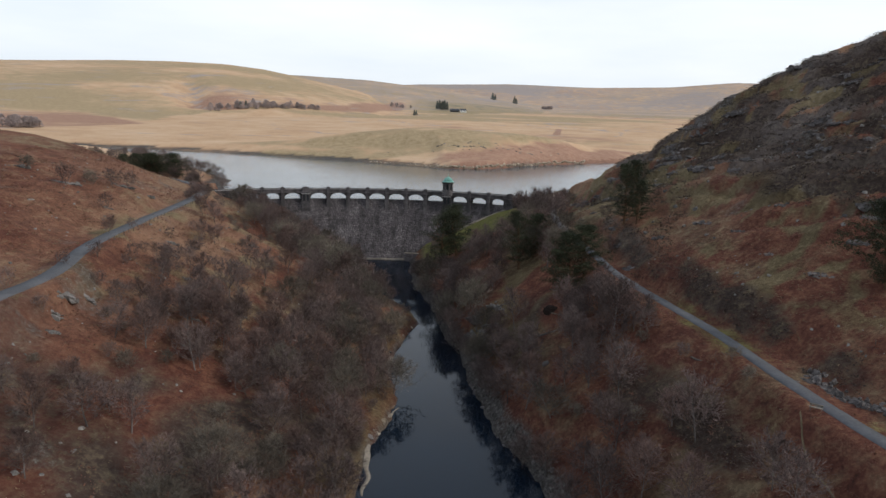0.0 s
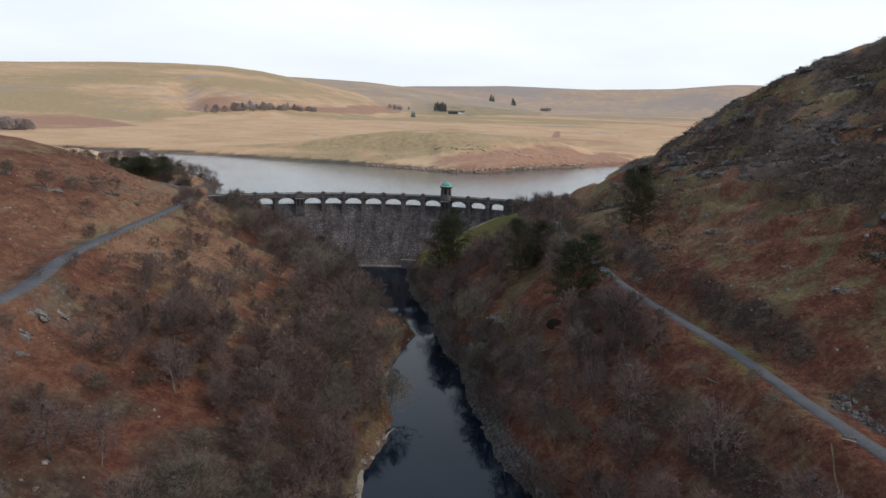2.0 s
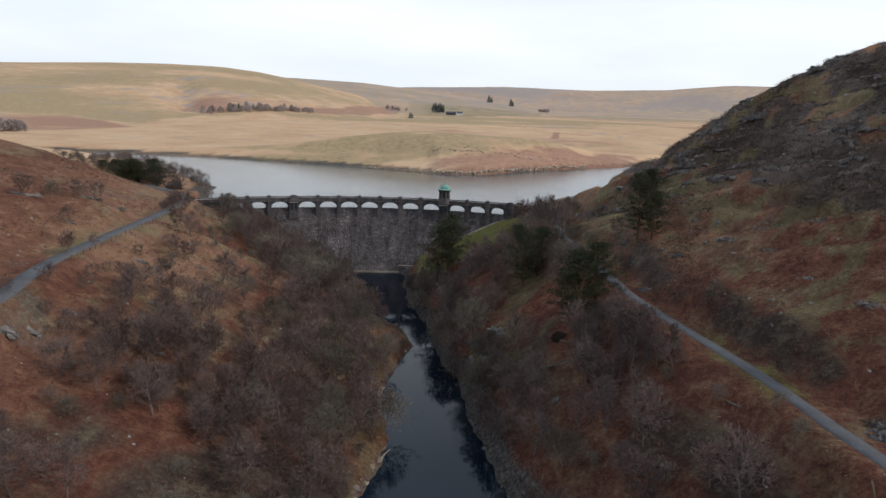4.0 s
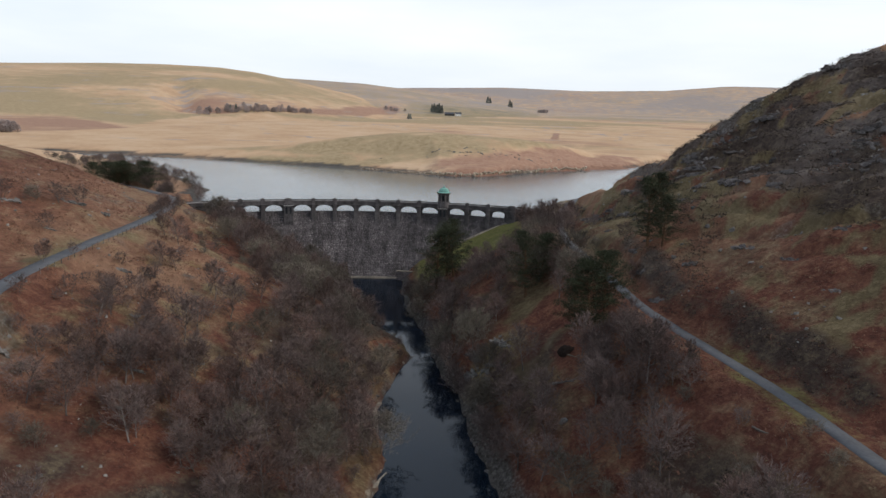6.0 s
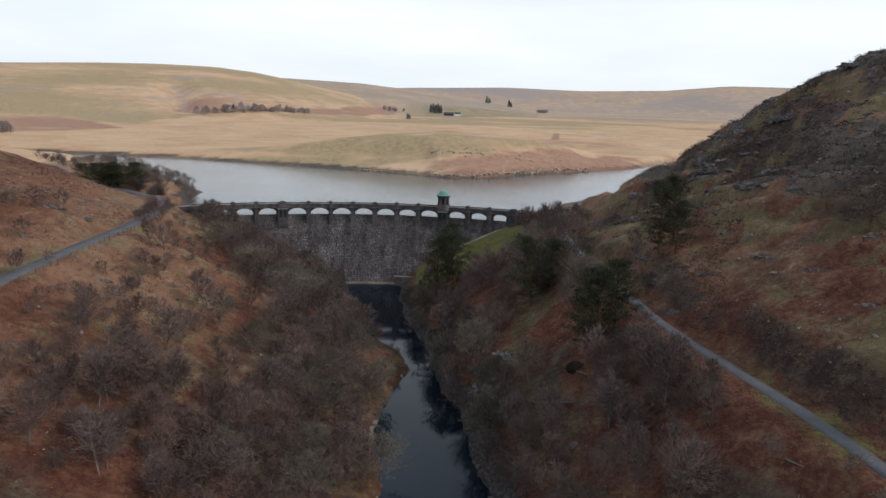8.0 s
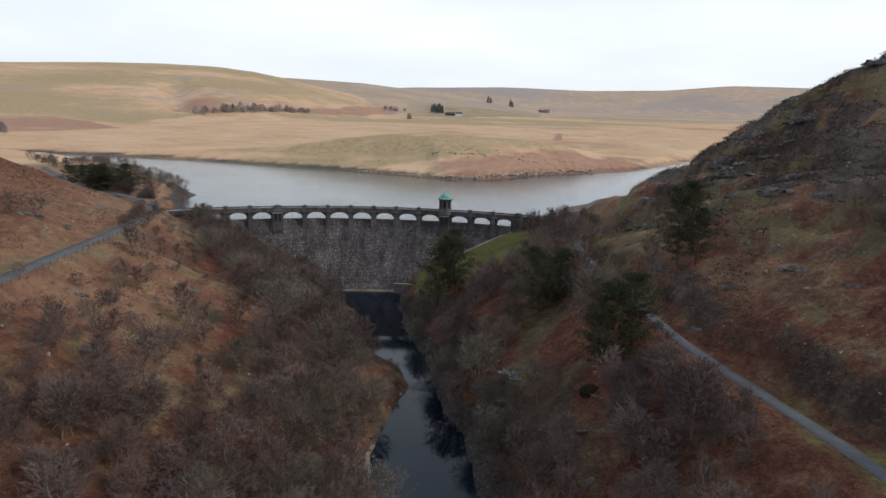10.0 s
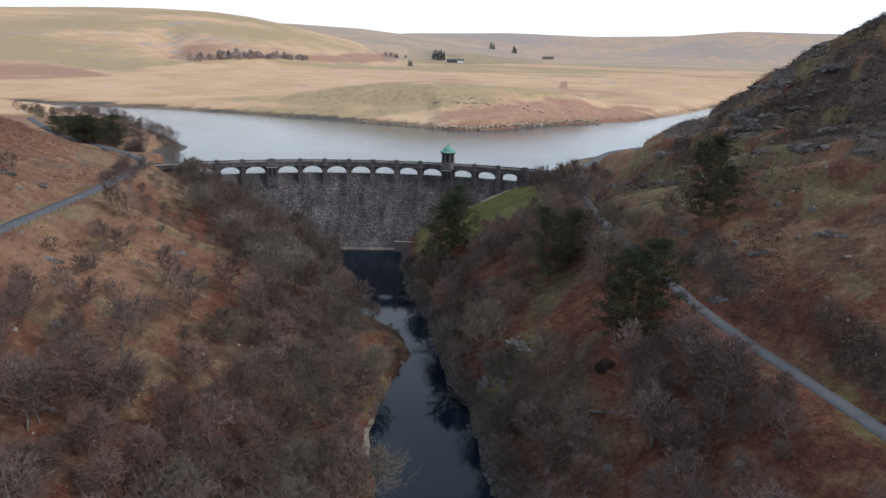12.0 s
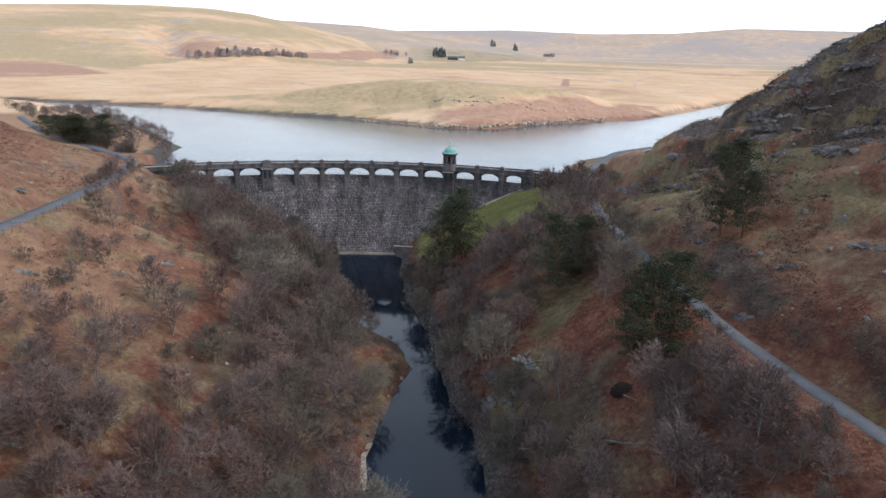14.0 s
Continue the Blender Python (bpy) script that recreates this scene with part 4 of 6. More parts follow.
bmesh.ops.create_uvsphere(bm, u_segments=8, v_segments=6, radius=0.16, matrix=Matrix.Translation((0, 0, 7.4)))
part("finial", bm, COPPER, tower)

# stone edging where the grass bank meets the face, and a retaining wall at its foot
edge_s = np.linspace(28, 52, 25)
edge_z = np.interp(edge_s, [28, 46, 54], [14.0, 22.6, 25.6])
strip = arc_points(np.repeat(edge_s, 4), np.repeat(batter(edge_z), 4) + np.tile([0.7, 0.7, -0.3, -0.3], 25), np.repeat(edge_z, 4) + np.tile([-1.5, 0.35, 0.4, -1.5], 25))
part("bank_edging", fast_mesh("bank_edging", strip, grid_faces(4, 25)[:, ::-1], PALE_ROCK, False), PALE_ROCK, dam, "pale stone edging of the grass bank")
retaining = empty("retaining_wall", pose(-13.2, 296.5, 0, 0, 0, -8), "low dark masonry retaining wall beside the pool", "wall")
bm = box(bmesh.new(), -4.5, 4.5, -0.5, 0.5, -1, 4.6)
part("wall", bm, MASONRY, retaining)
stone_me = bpy.data.meshes.new("stone")
bm = box(bmesh.new(), -0.62, 0.62, -0.12, 0.12, -0.26, 0.26, 0.06)
bm.to_mesh(stone_me)
bm.free()
stone_me.materials.append(STONES)
for r in range(8):
    for c in range(7):
        ob = part("stone", stone_me, STONES, retaining)
        ob.matrix_basis = pose(-3.9 + 1.3 * c + (0.35 if r % 2 else -0.2), -0.5 - 0.03 * ((r * 5 + c * 3) % 4), 0.55 + 0.56 * r)
part("coping", box(bmesh.new(), -4.7, 4.7, -0.7, 0.6, 4.6, 4.95, 0.06), PALE_ROCK, retaining)

# ---- trees ----
def tube(verts, quads, points, radii, sides):
    k0 = len(verts)
    for i, (p, r) in enumerate(zip(points, radii)):
        d = (points[min(i + 1, len(points) - 1)] - points[max(i - 1, 0)]).normalized()
        u = d.orthogonal().normalized()
        v = d.cross(u)
        for j in range(sides):
            a = 2 * math.pi * j / sides
            verts.append(p + (u * math.cos(a) + v * math.sin(a)) * r)
    for i in range(len(points) - 1):
        for j in range(sides):
            a, b = k0 + i * sides + j, k0 + i * sides + (j + 1) % sides
            quads.append((a, b, b + sides, a + sides))


def wander(rng, start, heading, length, n, bend, lift=0.0):
    pts, p, d = [start.copy()], start.copy(), heading.normalized()
    for _ in range(n):
        d = (d + Vector((rng.gauss(0, bend), rng.gauss(0, bend), rng.gauss(0, bend) + lift))).normalized()
        p = p + d * (length / n)
        pts.append(p.copy())
    return pts


def bare_tree(seed, height, spread, clear, limbs, twigs, lift, twig_len, twig_w, stems=1):
    """Wood (trunks and limbs) and fine twigs of a leafless tree, as two lots of vertices and faces."""
    rng = random.Random(seed)
    wv, wq, runs = [], [], []
    for s in range(stems):
        lean = Vector((rng.gauss(0, 0.10 + 0.22 * (stems > 1)), rng.gauss(0, 0.10 + 0.22 * (stems > 1)), 1))
        r0 = height * (0.014 if stems == 1 else 0.009)
        trunk = wander(rng, Vector((rng.gauss(0, 0.25) * (stems > 1), rng.gauss(0, 0.25) * (stems > 1), -0.6)), lean, height * 0.86 + 0.6, 7, 0.09, 0.03)
        tube(wv, wq, trunk, [r0 * (1 - 0.86 * k / 7) for k in range(8)], 5 if stems == 1 else 3)
        runs.append((trunk[3:], 0.7))
        for i in range(limbs):
            f = clear + (0.97 - clear) * (i + rng.random()) / limbs
            q = f * 7
            k = min(int(q), 6)
            base = trunk[k].lerp(trunk[k + 1], q - k)
            a = i * 2.4 + rng.uniform(-0.5, 0.5)
            reach = spread * (1.05 - 0.75 * max(0, (f - clear) / (1 - clear)) ** 1.5) * rng.uniform(0.75, 1.15)
            head = Vector((math.cos(a), math.sin(a), lift + 0.5 * f))
            limb = wander(rng, base, head, reach, 4, 0.16, 0.10)
            if s < 2:
                tube(wv, wq, limb, [r0 * 0.42 * (1 - 0.8 * j / 4) for j in range(5)], 3)
            runs.append((limb[1:], 1.0))
            for j in range(3):
                b = limb[1 + j]
                sub = wander(rng, b, (limb[-1] - limb[0]).normalized() + Vector((rng.gauss(0, 0.6), rng.gauss(0, 0.6), rng.uniform(-0.1, 0.7))), reach * 0.5, 2, 0.2, 0.08)
                if stems == 1 and j < 2:
                    tube(wv, wq, sub, [r0 * 0.16, r0 * 0.11, r0 * 0.05], 3)
                runs.append((sub, 1.3))
    tv, tf = [], []
    weights = [w for _, w in runs]
    mid = Vector((0, 0, height * (0.5 + 0.42 * clear)))
    half = Vector((spread * 0.98, spread * 0.98, height * (0.5 - 0.42 * clear)))
    for n_, (line, _) in enumerate(rng.choices(runs, weights, k=twigs)):
        if n_ % 2:
            u = Vector((rng.gauss(0, 1), rng.gauss(0, 1), rng.gauss(0.15, 1))).normalized()
            u *= rng.uniform(0.5, 1.0) * (0.86 + 0.14 * math.sin(5 * math.atan2(u.y, u.x) + seed))
            p = mid + Vector((u.x * half.x, u.y * half.y, u.z * half.z))
            d = Vector((u.x, u.y, u.z * 0.6 + 0.45)) + Vector((rng.gauss(0, 0.3), rng.gauss(0, 0.3), rng.gauss(0, 0.3)))
        else:
            k = rng.randrange(len(line) - 1)
            p = line[k].lerp(line[k + 1], rng.random())
            d = (line[k + 1] - line[k]).normalized() * 0.7 + Vector((rng.gauss(0, 0.65), rng.gauss(0, 0.65), rng.gauss(0.25, 0.5)))
        d.normalize()
        ln = twig_len * rng.uniform(0.5, 1.4)
        side = d.cross(Vector((rng.gauss(0, 1), rng.gauss(0, 1), rng.gauss(0, 1)))).normalized() * twig_w
        n = len(tv)
        tip = p + d * ln
        tv += [p - side, p + side, tip]
        tf.append((n, n + 1, n + 2))
        for _f in range(2):
            q = p.lerp(tip, rng.uniform(0.3, 0.8))
            e = (d + Vector((rng.gauss(0, 0.7), rng.gauss(0, 0.7), rng.gauss(0.1, 0.5)))).normalized() * ln * 0.55
            n = len(tv)
            tv += [q - side * 0.7, q + side * 0.7, q + e]
            tf.append((n, n + 1, n + 2))
    return (wv, wq), (tv, tf)


def bare_thing(name, spec, bark, twig, label, category, group):
    (wv, wq), (tv, tf) = bare_tree(*spec)
    thing = empty(name, Matrix.Translation((0, -300, 60)), label, category, group)
    part("trunk", fast_mesh("trunk", np.array(wv), np.array(wq), bark), bark, thing)
    part("crown", fast_mesh("crown", np.array(tv), np.array(tf), twig, False), twig, thing)
    return thing


def needle_clumps(rng, centres, spray, count):
    v, f = [], []
    for c, r in centres:
        for _ in range(count):
            d = Vector((rng.gauss(0, 1), rng.gauss(0, 1), rng.gauss(0, 0.55)))
            d = d.normalized() * rng.random() ** 0.4
            p = c + Vector((d.x * r, d.y * r, d.z * r * 0.6))
            e = Vector((rng.gauss(0, 1), rng.gauss(0, 1), rng.gauss(0.4, 0.5))).normalized() * spray * rng.uniform(0.6, 1.3)
            s = e.cross(Vector((rng.gauss(0, 1), rng.gauss(0, 1), rng.gauss(0, 1)))).normalized() * spray * 0.26
            k = len(v)
            v += [p - s, p + s, p + e]
            f.append((k, k + 1, k + 2))
    return v, f


def pine_thing(seed, height, spread, low, label, group="", needles=112):
    """A Scots pine: bare lower stem, layered clumps of needles."""
    rng = random.Random(seed)
    wv, wq, centres = [], [], []
    trunk = wander(rng, Vector((0, 0, -0.8)), Vector((rng.gauss(0, 0.05), rng.gauss(0, 0.05), 1)), height * 0.93, 8, 0.04, 0.05)
    tube(wv, wq, trunk, [height * 0.022 * (1 - 0.85 * k / 8) for k in range(9)], 7)
    n = 42
    for i in range(n):
        f = low + (0.99 - low) * i / (n - 1)
        q = f * 8
        k = min(int(q), 7)
        base = trunk[k].lerp(trunk[k + 1], q - k)
        a = i * 2.4 + rng.uniform(-0.4, 0.4)
        g = (f - low) / (1 - low)
        reach = spread * (0.55 + 0.75 * math.sin(math.pi * min(1, g * 0.78 + 0.18)) - 0.55 * g ** 3) * rng.uniform(0.6, 1.15)
        limb = wander(rng, base, Vector((math.cos(a), math.sin(a), 0.25 + 0.3 * f)), reach, 3, 0.14, 0.05)
        tube(wv, wq, limb, [height * 0.007, height * 0.005, height * 0.004, height * 0.002], 4)
        for j, p in enumerate(limb[1:]):
            centres.append((p + Vector((rng.gauss(0, 0.4), rng.gauss(0, 0.4), 0.3)), spread * rng.uniform(0.18, 0.31) * (0.75 + 0.25 * j)))
    centres += [(trunk[-1] + Vector((rng.gauss(0, 0.6), rng.gauss(0, 0.6), rng.uniform(-0.8, 0.5))), spread * 0.25) for _ in range(5)]
    v, f = needle_clumps(rng, centres, 0.32, needles)
    thing = empty("pine_tree", Matrix.Translation((0, -300, 60)), label, "tree", group)
    part("trunk", fast_mesh("trunk", np.array(wv), np.array(wq), PINE_BARK), PINE_BARK, thing)
    part("crown", fast_mesh("crown", np.array(v), np.array(f), NEEDLES, False), NEEDLES, thing, "dark green needle clumps")
    return thing


def spruce_thing(seed, height, spread, label):
    rng = random.Random(seed)
    wv, wq, centres = [], [], []
    tube(wv, wq, [Vector((0, 0, -0.5)), Vector((0, 0, height * 0.5)), Vector((0.1, 0, height))], [height * 0.02, height * 0.012, 0.02], 6)
    for i in range(60):
        f = 0.08 + 0.9 * i / 59
        a = i * 2.4
        r = spread * (1.02 - f) * rng.uniform(0.7, 1.1)
        for k in (0.4, 0.8):
            centres.append((Vector((math.cos(a) * r * k, math.sin(a) * r * k, f * height - 0.25 * r * k)), 0.22 * spread * (1.15 - f) + 0.12))
    v, f = needle_clumps(rng, centres, 0.45, 26)
    thing = empty("spruce_tree", Matrix.Translation((0, -300, 60)), label, "tree")
    part("trunk", fast_mesh("trunk", np.array(wv), np.array(wq), PINE_BARK), PINE_BARK, thing)
    part("crown", fast_mesh("crown", np.array(v), np.array(f), NEEDLES, False), NEEDLES, thing)
    return thing


def stand(thing, x, y, size=1.0, tall=1.0, turn=0.0, first=None, sink=0.0):
    """Puts the thing, or a copy of it once it has been put, on the ground."""
    m = pose(x, y, ground_at(x, y) - sink, 0, 0, turn) @ Matrix.Diagonal((size, size, size * tall, 1))
    if thing.location.y < -250:
        thing.matrix_basis = m
        return thing
    base = thing.scale.copy()
    return copy_thing(thing, m @ Matrix.Diagonal((1 / base.x, 1 / base.y, 1 / base.z, 1)))


#                seed, height, spread, clear, limbs, twigs, lift, twig_len, twig_w, stems
birches = [bare_thing("birch_tree", (11 + k, h, sp, 0.16, 13, 1060, 0.75, 0.75, 0.048), BIRCH_BARK, (TWIG_BROWN, TWIG_RUST)[k % 2],
                      "leafless birch with pale stem and purple-brown twigs", "tree", "birch wood by the river") for k, (h, sp) in enumerate(((9.5, 3.7), (8.5, 3.4), (10.5, 4.0), (8, 3.1)))]
oaks = [bare_thing("oak_tree", (31 + k, h, sp, 0.1, 15, 2500, 0.35, 0.75, 0.038), BARK, TWIG_GREY,
                   "leafless spreading oak with grey lichened twigs", "tree", "oaks on the valley side") for k, (h, sp) in enumerate(((9.5, 5.6), (8.5, 5.0), (10.5, 6.2)))]
alders = [bare_thing("alder_tree", (51 + k, h, sp, 0.1, 13, 1150, 0.6, 0.7, 0.049), BARK, TWIG_BROWN,
                     "leafless alder with dense dark brown twigs", "tree", "alders along the river") for k, (h, sp) in enumerate(((8.5, 3.9), (7.5, 3.6), (9.5, 4.2)))]
thorns = [bare_thing("thorn_bush", (71 + k, h, sp, 0.08, 6, 430, 0.7, 0.52, 0.044, 4), BARK, (TWIG_BROWN, TWIG_GREY)[k % 2],
                     "leafless thorn bush of tangled grey-brown twigs", "bush", "scrub on the bracken slope") for k, (h, sp) in enumerate(((4.2, 2.2), (3.2, 2.0), (5.0, 2.4)))]


def wood_share(x, y):
    """Where trees stand, as a chance: left bank, right bank, round the dam's ends."""
    xl, xr = table(BANK_L, y), table(BANK_R, y)
    dl, dr = xl - x, x - xr
    n = fbm(x, y, 24, 3, 61)
    edge = table([(60, 14), (110, 17), (150, 22), (175, 24), (195, 32), (215, 38), (250, 44), (290, 46), (305, 38)], y) + 7 * n
    left = (dl > 2.0) * (y < 299) * np.where(dl < edge, 0.85, np.where(dl < edge + 26 + 14 * (y < 175), 0.08 + 0.42 * (y < 156) * (n > -0.25), 0.07 * (dl < 74)))
    lane_x = table(ROAD_R, y)
    right = (dr > 0.8) * (y < 292) * np.where(x < lane_x - 5, np.where(fbm(x, y, 20, 2, 62) > -0.25, 0.85, 0.12), 0.0)
    strip_x = table([(138, 28), (150, 26), (162, 24.5), (168, 27), (191, 24.5), (212, 21)], y)
    clearing = np.maximum(np.exp(-(((x - strip_x) / (4 + 2.5 * smooth(160, 170, y))) ** 4)) * smooth(136, 144, y) * (1 - smooth(206, 216, y)), np.exp(-(((x - 14.5) / 6.5) ** 4) - (((y - 184) / 13) ** 4)))
    for cx, cy, rx, ry in ((24.0, 141.0, 4.2, 6.0), (37.6, 133.5, 4.2, 6.0), (1.0, 243.0, 7.0, 9.0), (-9.0, 278.0, 7.0, 15.0)):
        clearing = np.maximum(clearing, np.exp(-(((x - cx) / rx) ** 4) - (((y - cy) / ry) ** 4)))
    right = right * (1 - 0.96 * np.clip(1.3 * clearing, 0, 1)) * (1 - smooth(240, 252, y) * smooth(8, 16, dr) * (1 - smooth(40, 52, dr)))
    left = left * (1 - (dl < 2.8) * (((y > 155) & (y < 180)) | ((y > 108) & (y < 142))))
    left = left * (1 - (x > -19.5) * (y > 192) * (y < 228))
    right = right * np.where((x > lane_x - 12.5) & (y < 190) & ((y < 138) | (y > 158) | (x > lane_x - 8.5)), 0.3, 1.0)
    right = np.maximum(right, 0.95 * (x > 30) * (x < lane_x - 8.5) * (y > 140) * (y < 158))
    left = np.where((y < 120) & (dl > 15 + 4 * n), np.minimum(left, 0.07), left)
    spit = np.exp(-(((x + 12) / 5) ** 2) - (((y - 213) / 6) ** 2))
    left = left * (1 - np.clip(1.6 * spit, 0, 1))
    low = (dr > 24) * (y < 128) * (x < lane_x - 3)
    right = np.where(low, 0.05, right)
    return np.maximum(left, right)


def plant():
    rng = random.Random(8)
    placed, count = [], 0
    tries = np.random.default_rng(8)
    tx, ty = tries.uniform(-100, 62, 9000), tries.uniform(78, 300, 9000)
    keep = tries.uniform(0, 1, 9000) < wood_share(tx, ty)
    for x, y in zip(tx[keep].tolist(), ty[keep].tolist()):
        xl, xr = float(table(BANK_L, y)), float(table(BANK_R, y))
        d = max(xl - x, x - xr)
        on_slope = (xl - x) > 46
        gap = 3.4 if on_slope else 4.6
        if any((x - a) ** 2 + (y - b) ** 2 < gap * gap for a, b in placed):
            continue
        placed.append((x, y))
        r = rng.random()
        beside = x > float(table(ROAD_R, y)) - 12.5 and y < 190 and not (138 < y < 158 and x < float(table(ROAD_R, y)) - 8.5)
        if beside:
            kind = rng.choice(thorns)
        elif on_slope:
            kind = rng.choice(thorns) if r < 0.75 else rng.choice(birches)
        elif (xl - x) > 26 and y < 180:
            kind = rng.choice(birches) if r < 0.65 else rng.choice(thorns)
        elif d < 9:
            kind = rng.choice(alders) if r < 0.6 else rng.choice(oaks) if r < 0.72 else rng.choice(birches)
        else:
            kind = rng.choice(birches) if r < 0.5 or (x > 0 and y < 165 and r < 0.66) else rng.choice(oaks) if r < 0.66 else rng.choice(alders) if r < 0.86 else rng.choice(thorns)
        grow = 0.72 if on_slope else 0.7 if beside else 1.0
        stand(kind, x, y, grow * rng.uniform(0.85, 1.25), rng.uniform(0.85, 1.1), rng.uniform(0, 360))
        count += 1
    return count


def thicket(seed, count, gap, kinds, x0, x1, y0, y1, size, keep):
    """A dense stand of trees inside one stretch of the slope."""
    rng, placed = random.Random(seed), []
    for _ in range(count * 30):
        x, y = rng.uniform(x0, x1), rng.uniform(y0, y1)
        if len(placed) >= count or not keep(x, y) or any((x - a) ** 2 + (y - b) ** 2 < gap * gap for a, b in placed):
            continue
        placed.append((x, y))
        stand(rng.choice(kinds), x, y, size * rng.uniform(0.8, 1.15), rng.uniform(0.85, 1.05), rng.uniform(0, 360))


plant()
thicket(41, 30, 2.9, birches[:2] + alders, 29, 46, 134, 161, 0.82, lambda x, y: x < float(table(ROAD_R, y)) - 7.5 and (x - 37.6) ** 2 + (y - 132.5) ** 2 > 20 and x > 29 + 0.25 * abs(y - 150))
thicket(42, 34, 3.6, birches + thorns[:1], -68, -36, 124, 157, 0.8, lambda x, y: float(fbm(x, y, 20, 2, 90)) > -0.12)
bank_rng = random.Random(43)
for k in range(30):
    y = 110 + 3.9 * k + bank_rng.uniform(-1.2, 1.2)
    stand(bank_rng.choice(thorns), float(table(BANK_L, y)) - bank_rng.uniform(2.0, 5.0), y, bank_rng.uniform(0.4, 0.7), 0.9, bank_rng.uniform(0, 360))
# trees that stand out singly
for kind, x, y, size in ((oaks[2], -24, 158, 1.15), (oaks[0], -27, 176, 1.05), (oaks[1], -27.4, 207, 1.2), (birches[3], -17.4, 221, 0.75), (thorns[2], -69.6, 186, 1.3), (thorns[0], -64, 170, 1.3), (thorns[2], -58, 172, 1.2), (thorns[2], -54, 178, 1.4), (thorns[2], -48, 153, 1.5), (thorns[0], -51, 148, 1.5), (thorns[1], -56, 147, 1.5), (thorns[2], -94, 243, 1.2), (thorns[0], -96, 250, 1.2), (thorns[2], -98, 256, 1.1), (alders[1], -100, 264, 0.8), (thorns[2], -90, 238, 1.3), (thorns[0], -89, 246, 1.5), (thorns[2], -94, 250, 1.6), (alders[0], -92, 256, 0.8), (alders[1], -97, 262, 0.8), (thorns[2], -102, 270, 1.6), (alders[2], -95, 268, 0.75), (thorns[2], -105, 278, 1.6), (thorns[2], -101, 281, 1.5), (thorns[0], -108, 286, 1.5),
                         (thorns[0], -88, 262, 1.2), (oaks[1], -72, 287, 0.9), (alders[0], -66, 283, 1.1), (alders[2], -78, 284, 1.0), (oaks[0], -84, 290, 0.8), (alders[1], -90, 292, 0.9), (alders[0], -71, 293, 1.1), (oaks[1], -61, 287, 0.9), (birches[0], -80, 294, 0.9), (alders[2], -87, 283, 0.9), (birches[2], -76, 290, 0.8), (alders[1], -56, 290, 1.0), (thorns[2], -92, 272, 1.2), (alders[0], -84, 284, 0.8), (thorns[1], -104, 288, 1.2), (thorns[2], -96, 326, 1.0), (thorns[0], -100, 330, 1.0),
                         (birches[1], 41, 296, 0.85), (birches[3], 45, 299, 0.9), (alders[0], 37, 295, 0.85), (thorns[2], 47, 292, 1.2), (birches[1], 51, 288, 0.9), (thorns[0], 53, 281, 1.2),
                         (thorns[2], 47, 262, 1.2), (alders[0], 43, 258, 1.0), (birches[1], 45.5, 267, 0.95), (alders[1], 39, 254, 1.0), (birches[3], 47, 277, 1.0), (alders[2], 38, 264, 0.9), (birches[0], 38, 246, 0.8), (alders[1], 44, 285, 0.9), (thorns[2], -112, 196, 1.3), (thorns[0], -103, 207, 1.4), (thorns[2], -100, 211, 1.2), (thorns[1], -126, 201, 1.3), (thorns[2], -97, 189, 1.0), (thorns[2], -76, 160, 1.3), (thorns[0], -79, 148, 1.2), (thorns[2], -70, 181, 1.2), (thorns[0], -62, 179, 1.3), (thorns[1], -108, 203, 1.4), (thorns[2], 54, 204, 1.3), (thorns[0], 58, 209, 1.4), (thorns[2], 50, 207, 1.2), (thorns[0], 49, 244, 1.2), (thorns[1], 46, 222, 1.1), (birches[3], 48, 190, 0.7), (thorns[2], -118, 352, 1.3), (thorns[0], -124, 360, 1.3), (thorns[2], -115, 344, 1.3), (thorns[1], -129, 366, 1.3), (thorns[0], -110, 332, 1.3),
                         (thorns[2], -140, 400, 1.4), (thorns[0], -150, 414, 1.4), (thorns[2], -164, 428, 1.5), (thorns[1], -172, 440, 1.5), (thorns[2], -186, 452, 1.6), (thorns[0], -196, 462, 1.6), (thorns[2], -208, 478, 1.6), (thorns[0], -222, 492, 1.6), (thorns[2], -133, 384, 1.4), (thorns[1], -180, 430, 1.5), (thorns[2], -205, 450, 1.6)):
    low = 0.62 if x < -84 and 236 < y < 296 else 0.75 if -84 < x < -46 and y < 240 else 1.0
    stand(kind, x, y, size * low, 1.0, (x * 37) % 360)
pine_a = pine_thing(3, 17.5, 5.8, 0.08, "large dark green pine beside the lane", "pines in the valley")
pine_b = pine_thing(4, 19.5, 5.2, 0.14, "tall open-crowned dark pine on the slope", "pines in the valley", 75)
for kind, x, y, size, turn in ((pine_a, 33.5, 169, 1.0, 0), (pine_a, 37.5, 173, 0.9, 140), (pine_b, 31, 171, 0.72, 80), (pine_b, 53, 196, 0.98, 0), (pine_b, 57.5, 200, 0.9, 100), (pine_b, 55.5, 192, 0.7, 310), (pine_b, -1.0, 254, 1.2, 200), (pine_a, 5.0, 257, 1.15, 60),
                               (pine_b, 2.5, 262, 1.15, 300), (pine_b, 23.5, 203, 1.0, 30), (pine_a, 27.5, 208, 0.85, 250), (pine_a, 80, 117, 1.0, 80), (pine_a, -136, 337, 0.80, 10), (pine_a, -147, 342, 0.95, 120), (pine_a, -154, 347, 0.95, 220), (pine_a, -172, 359, 0.74, 20), (pine_a, -143, 346, 0.92, 300), (pine_a, -151, 341, 0.9, 160), (pine_a, -160, 350, 0.85, 45)):
    stand(kind, x, y, size * (1.12 if x < -100 else 1.0), 0.64 if x < -100 else 1.0, turn)
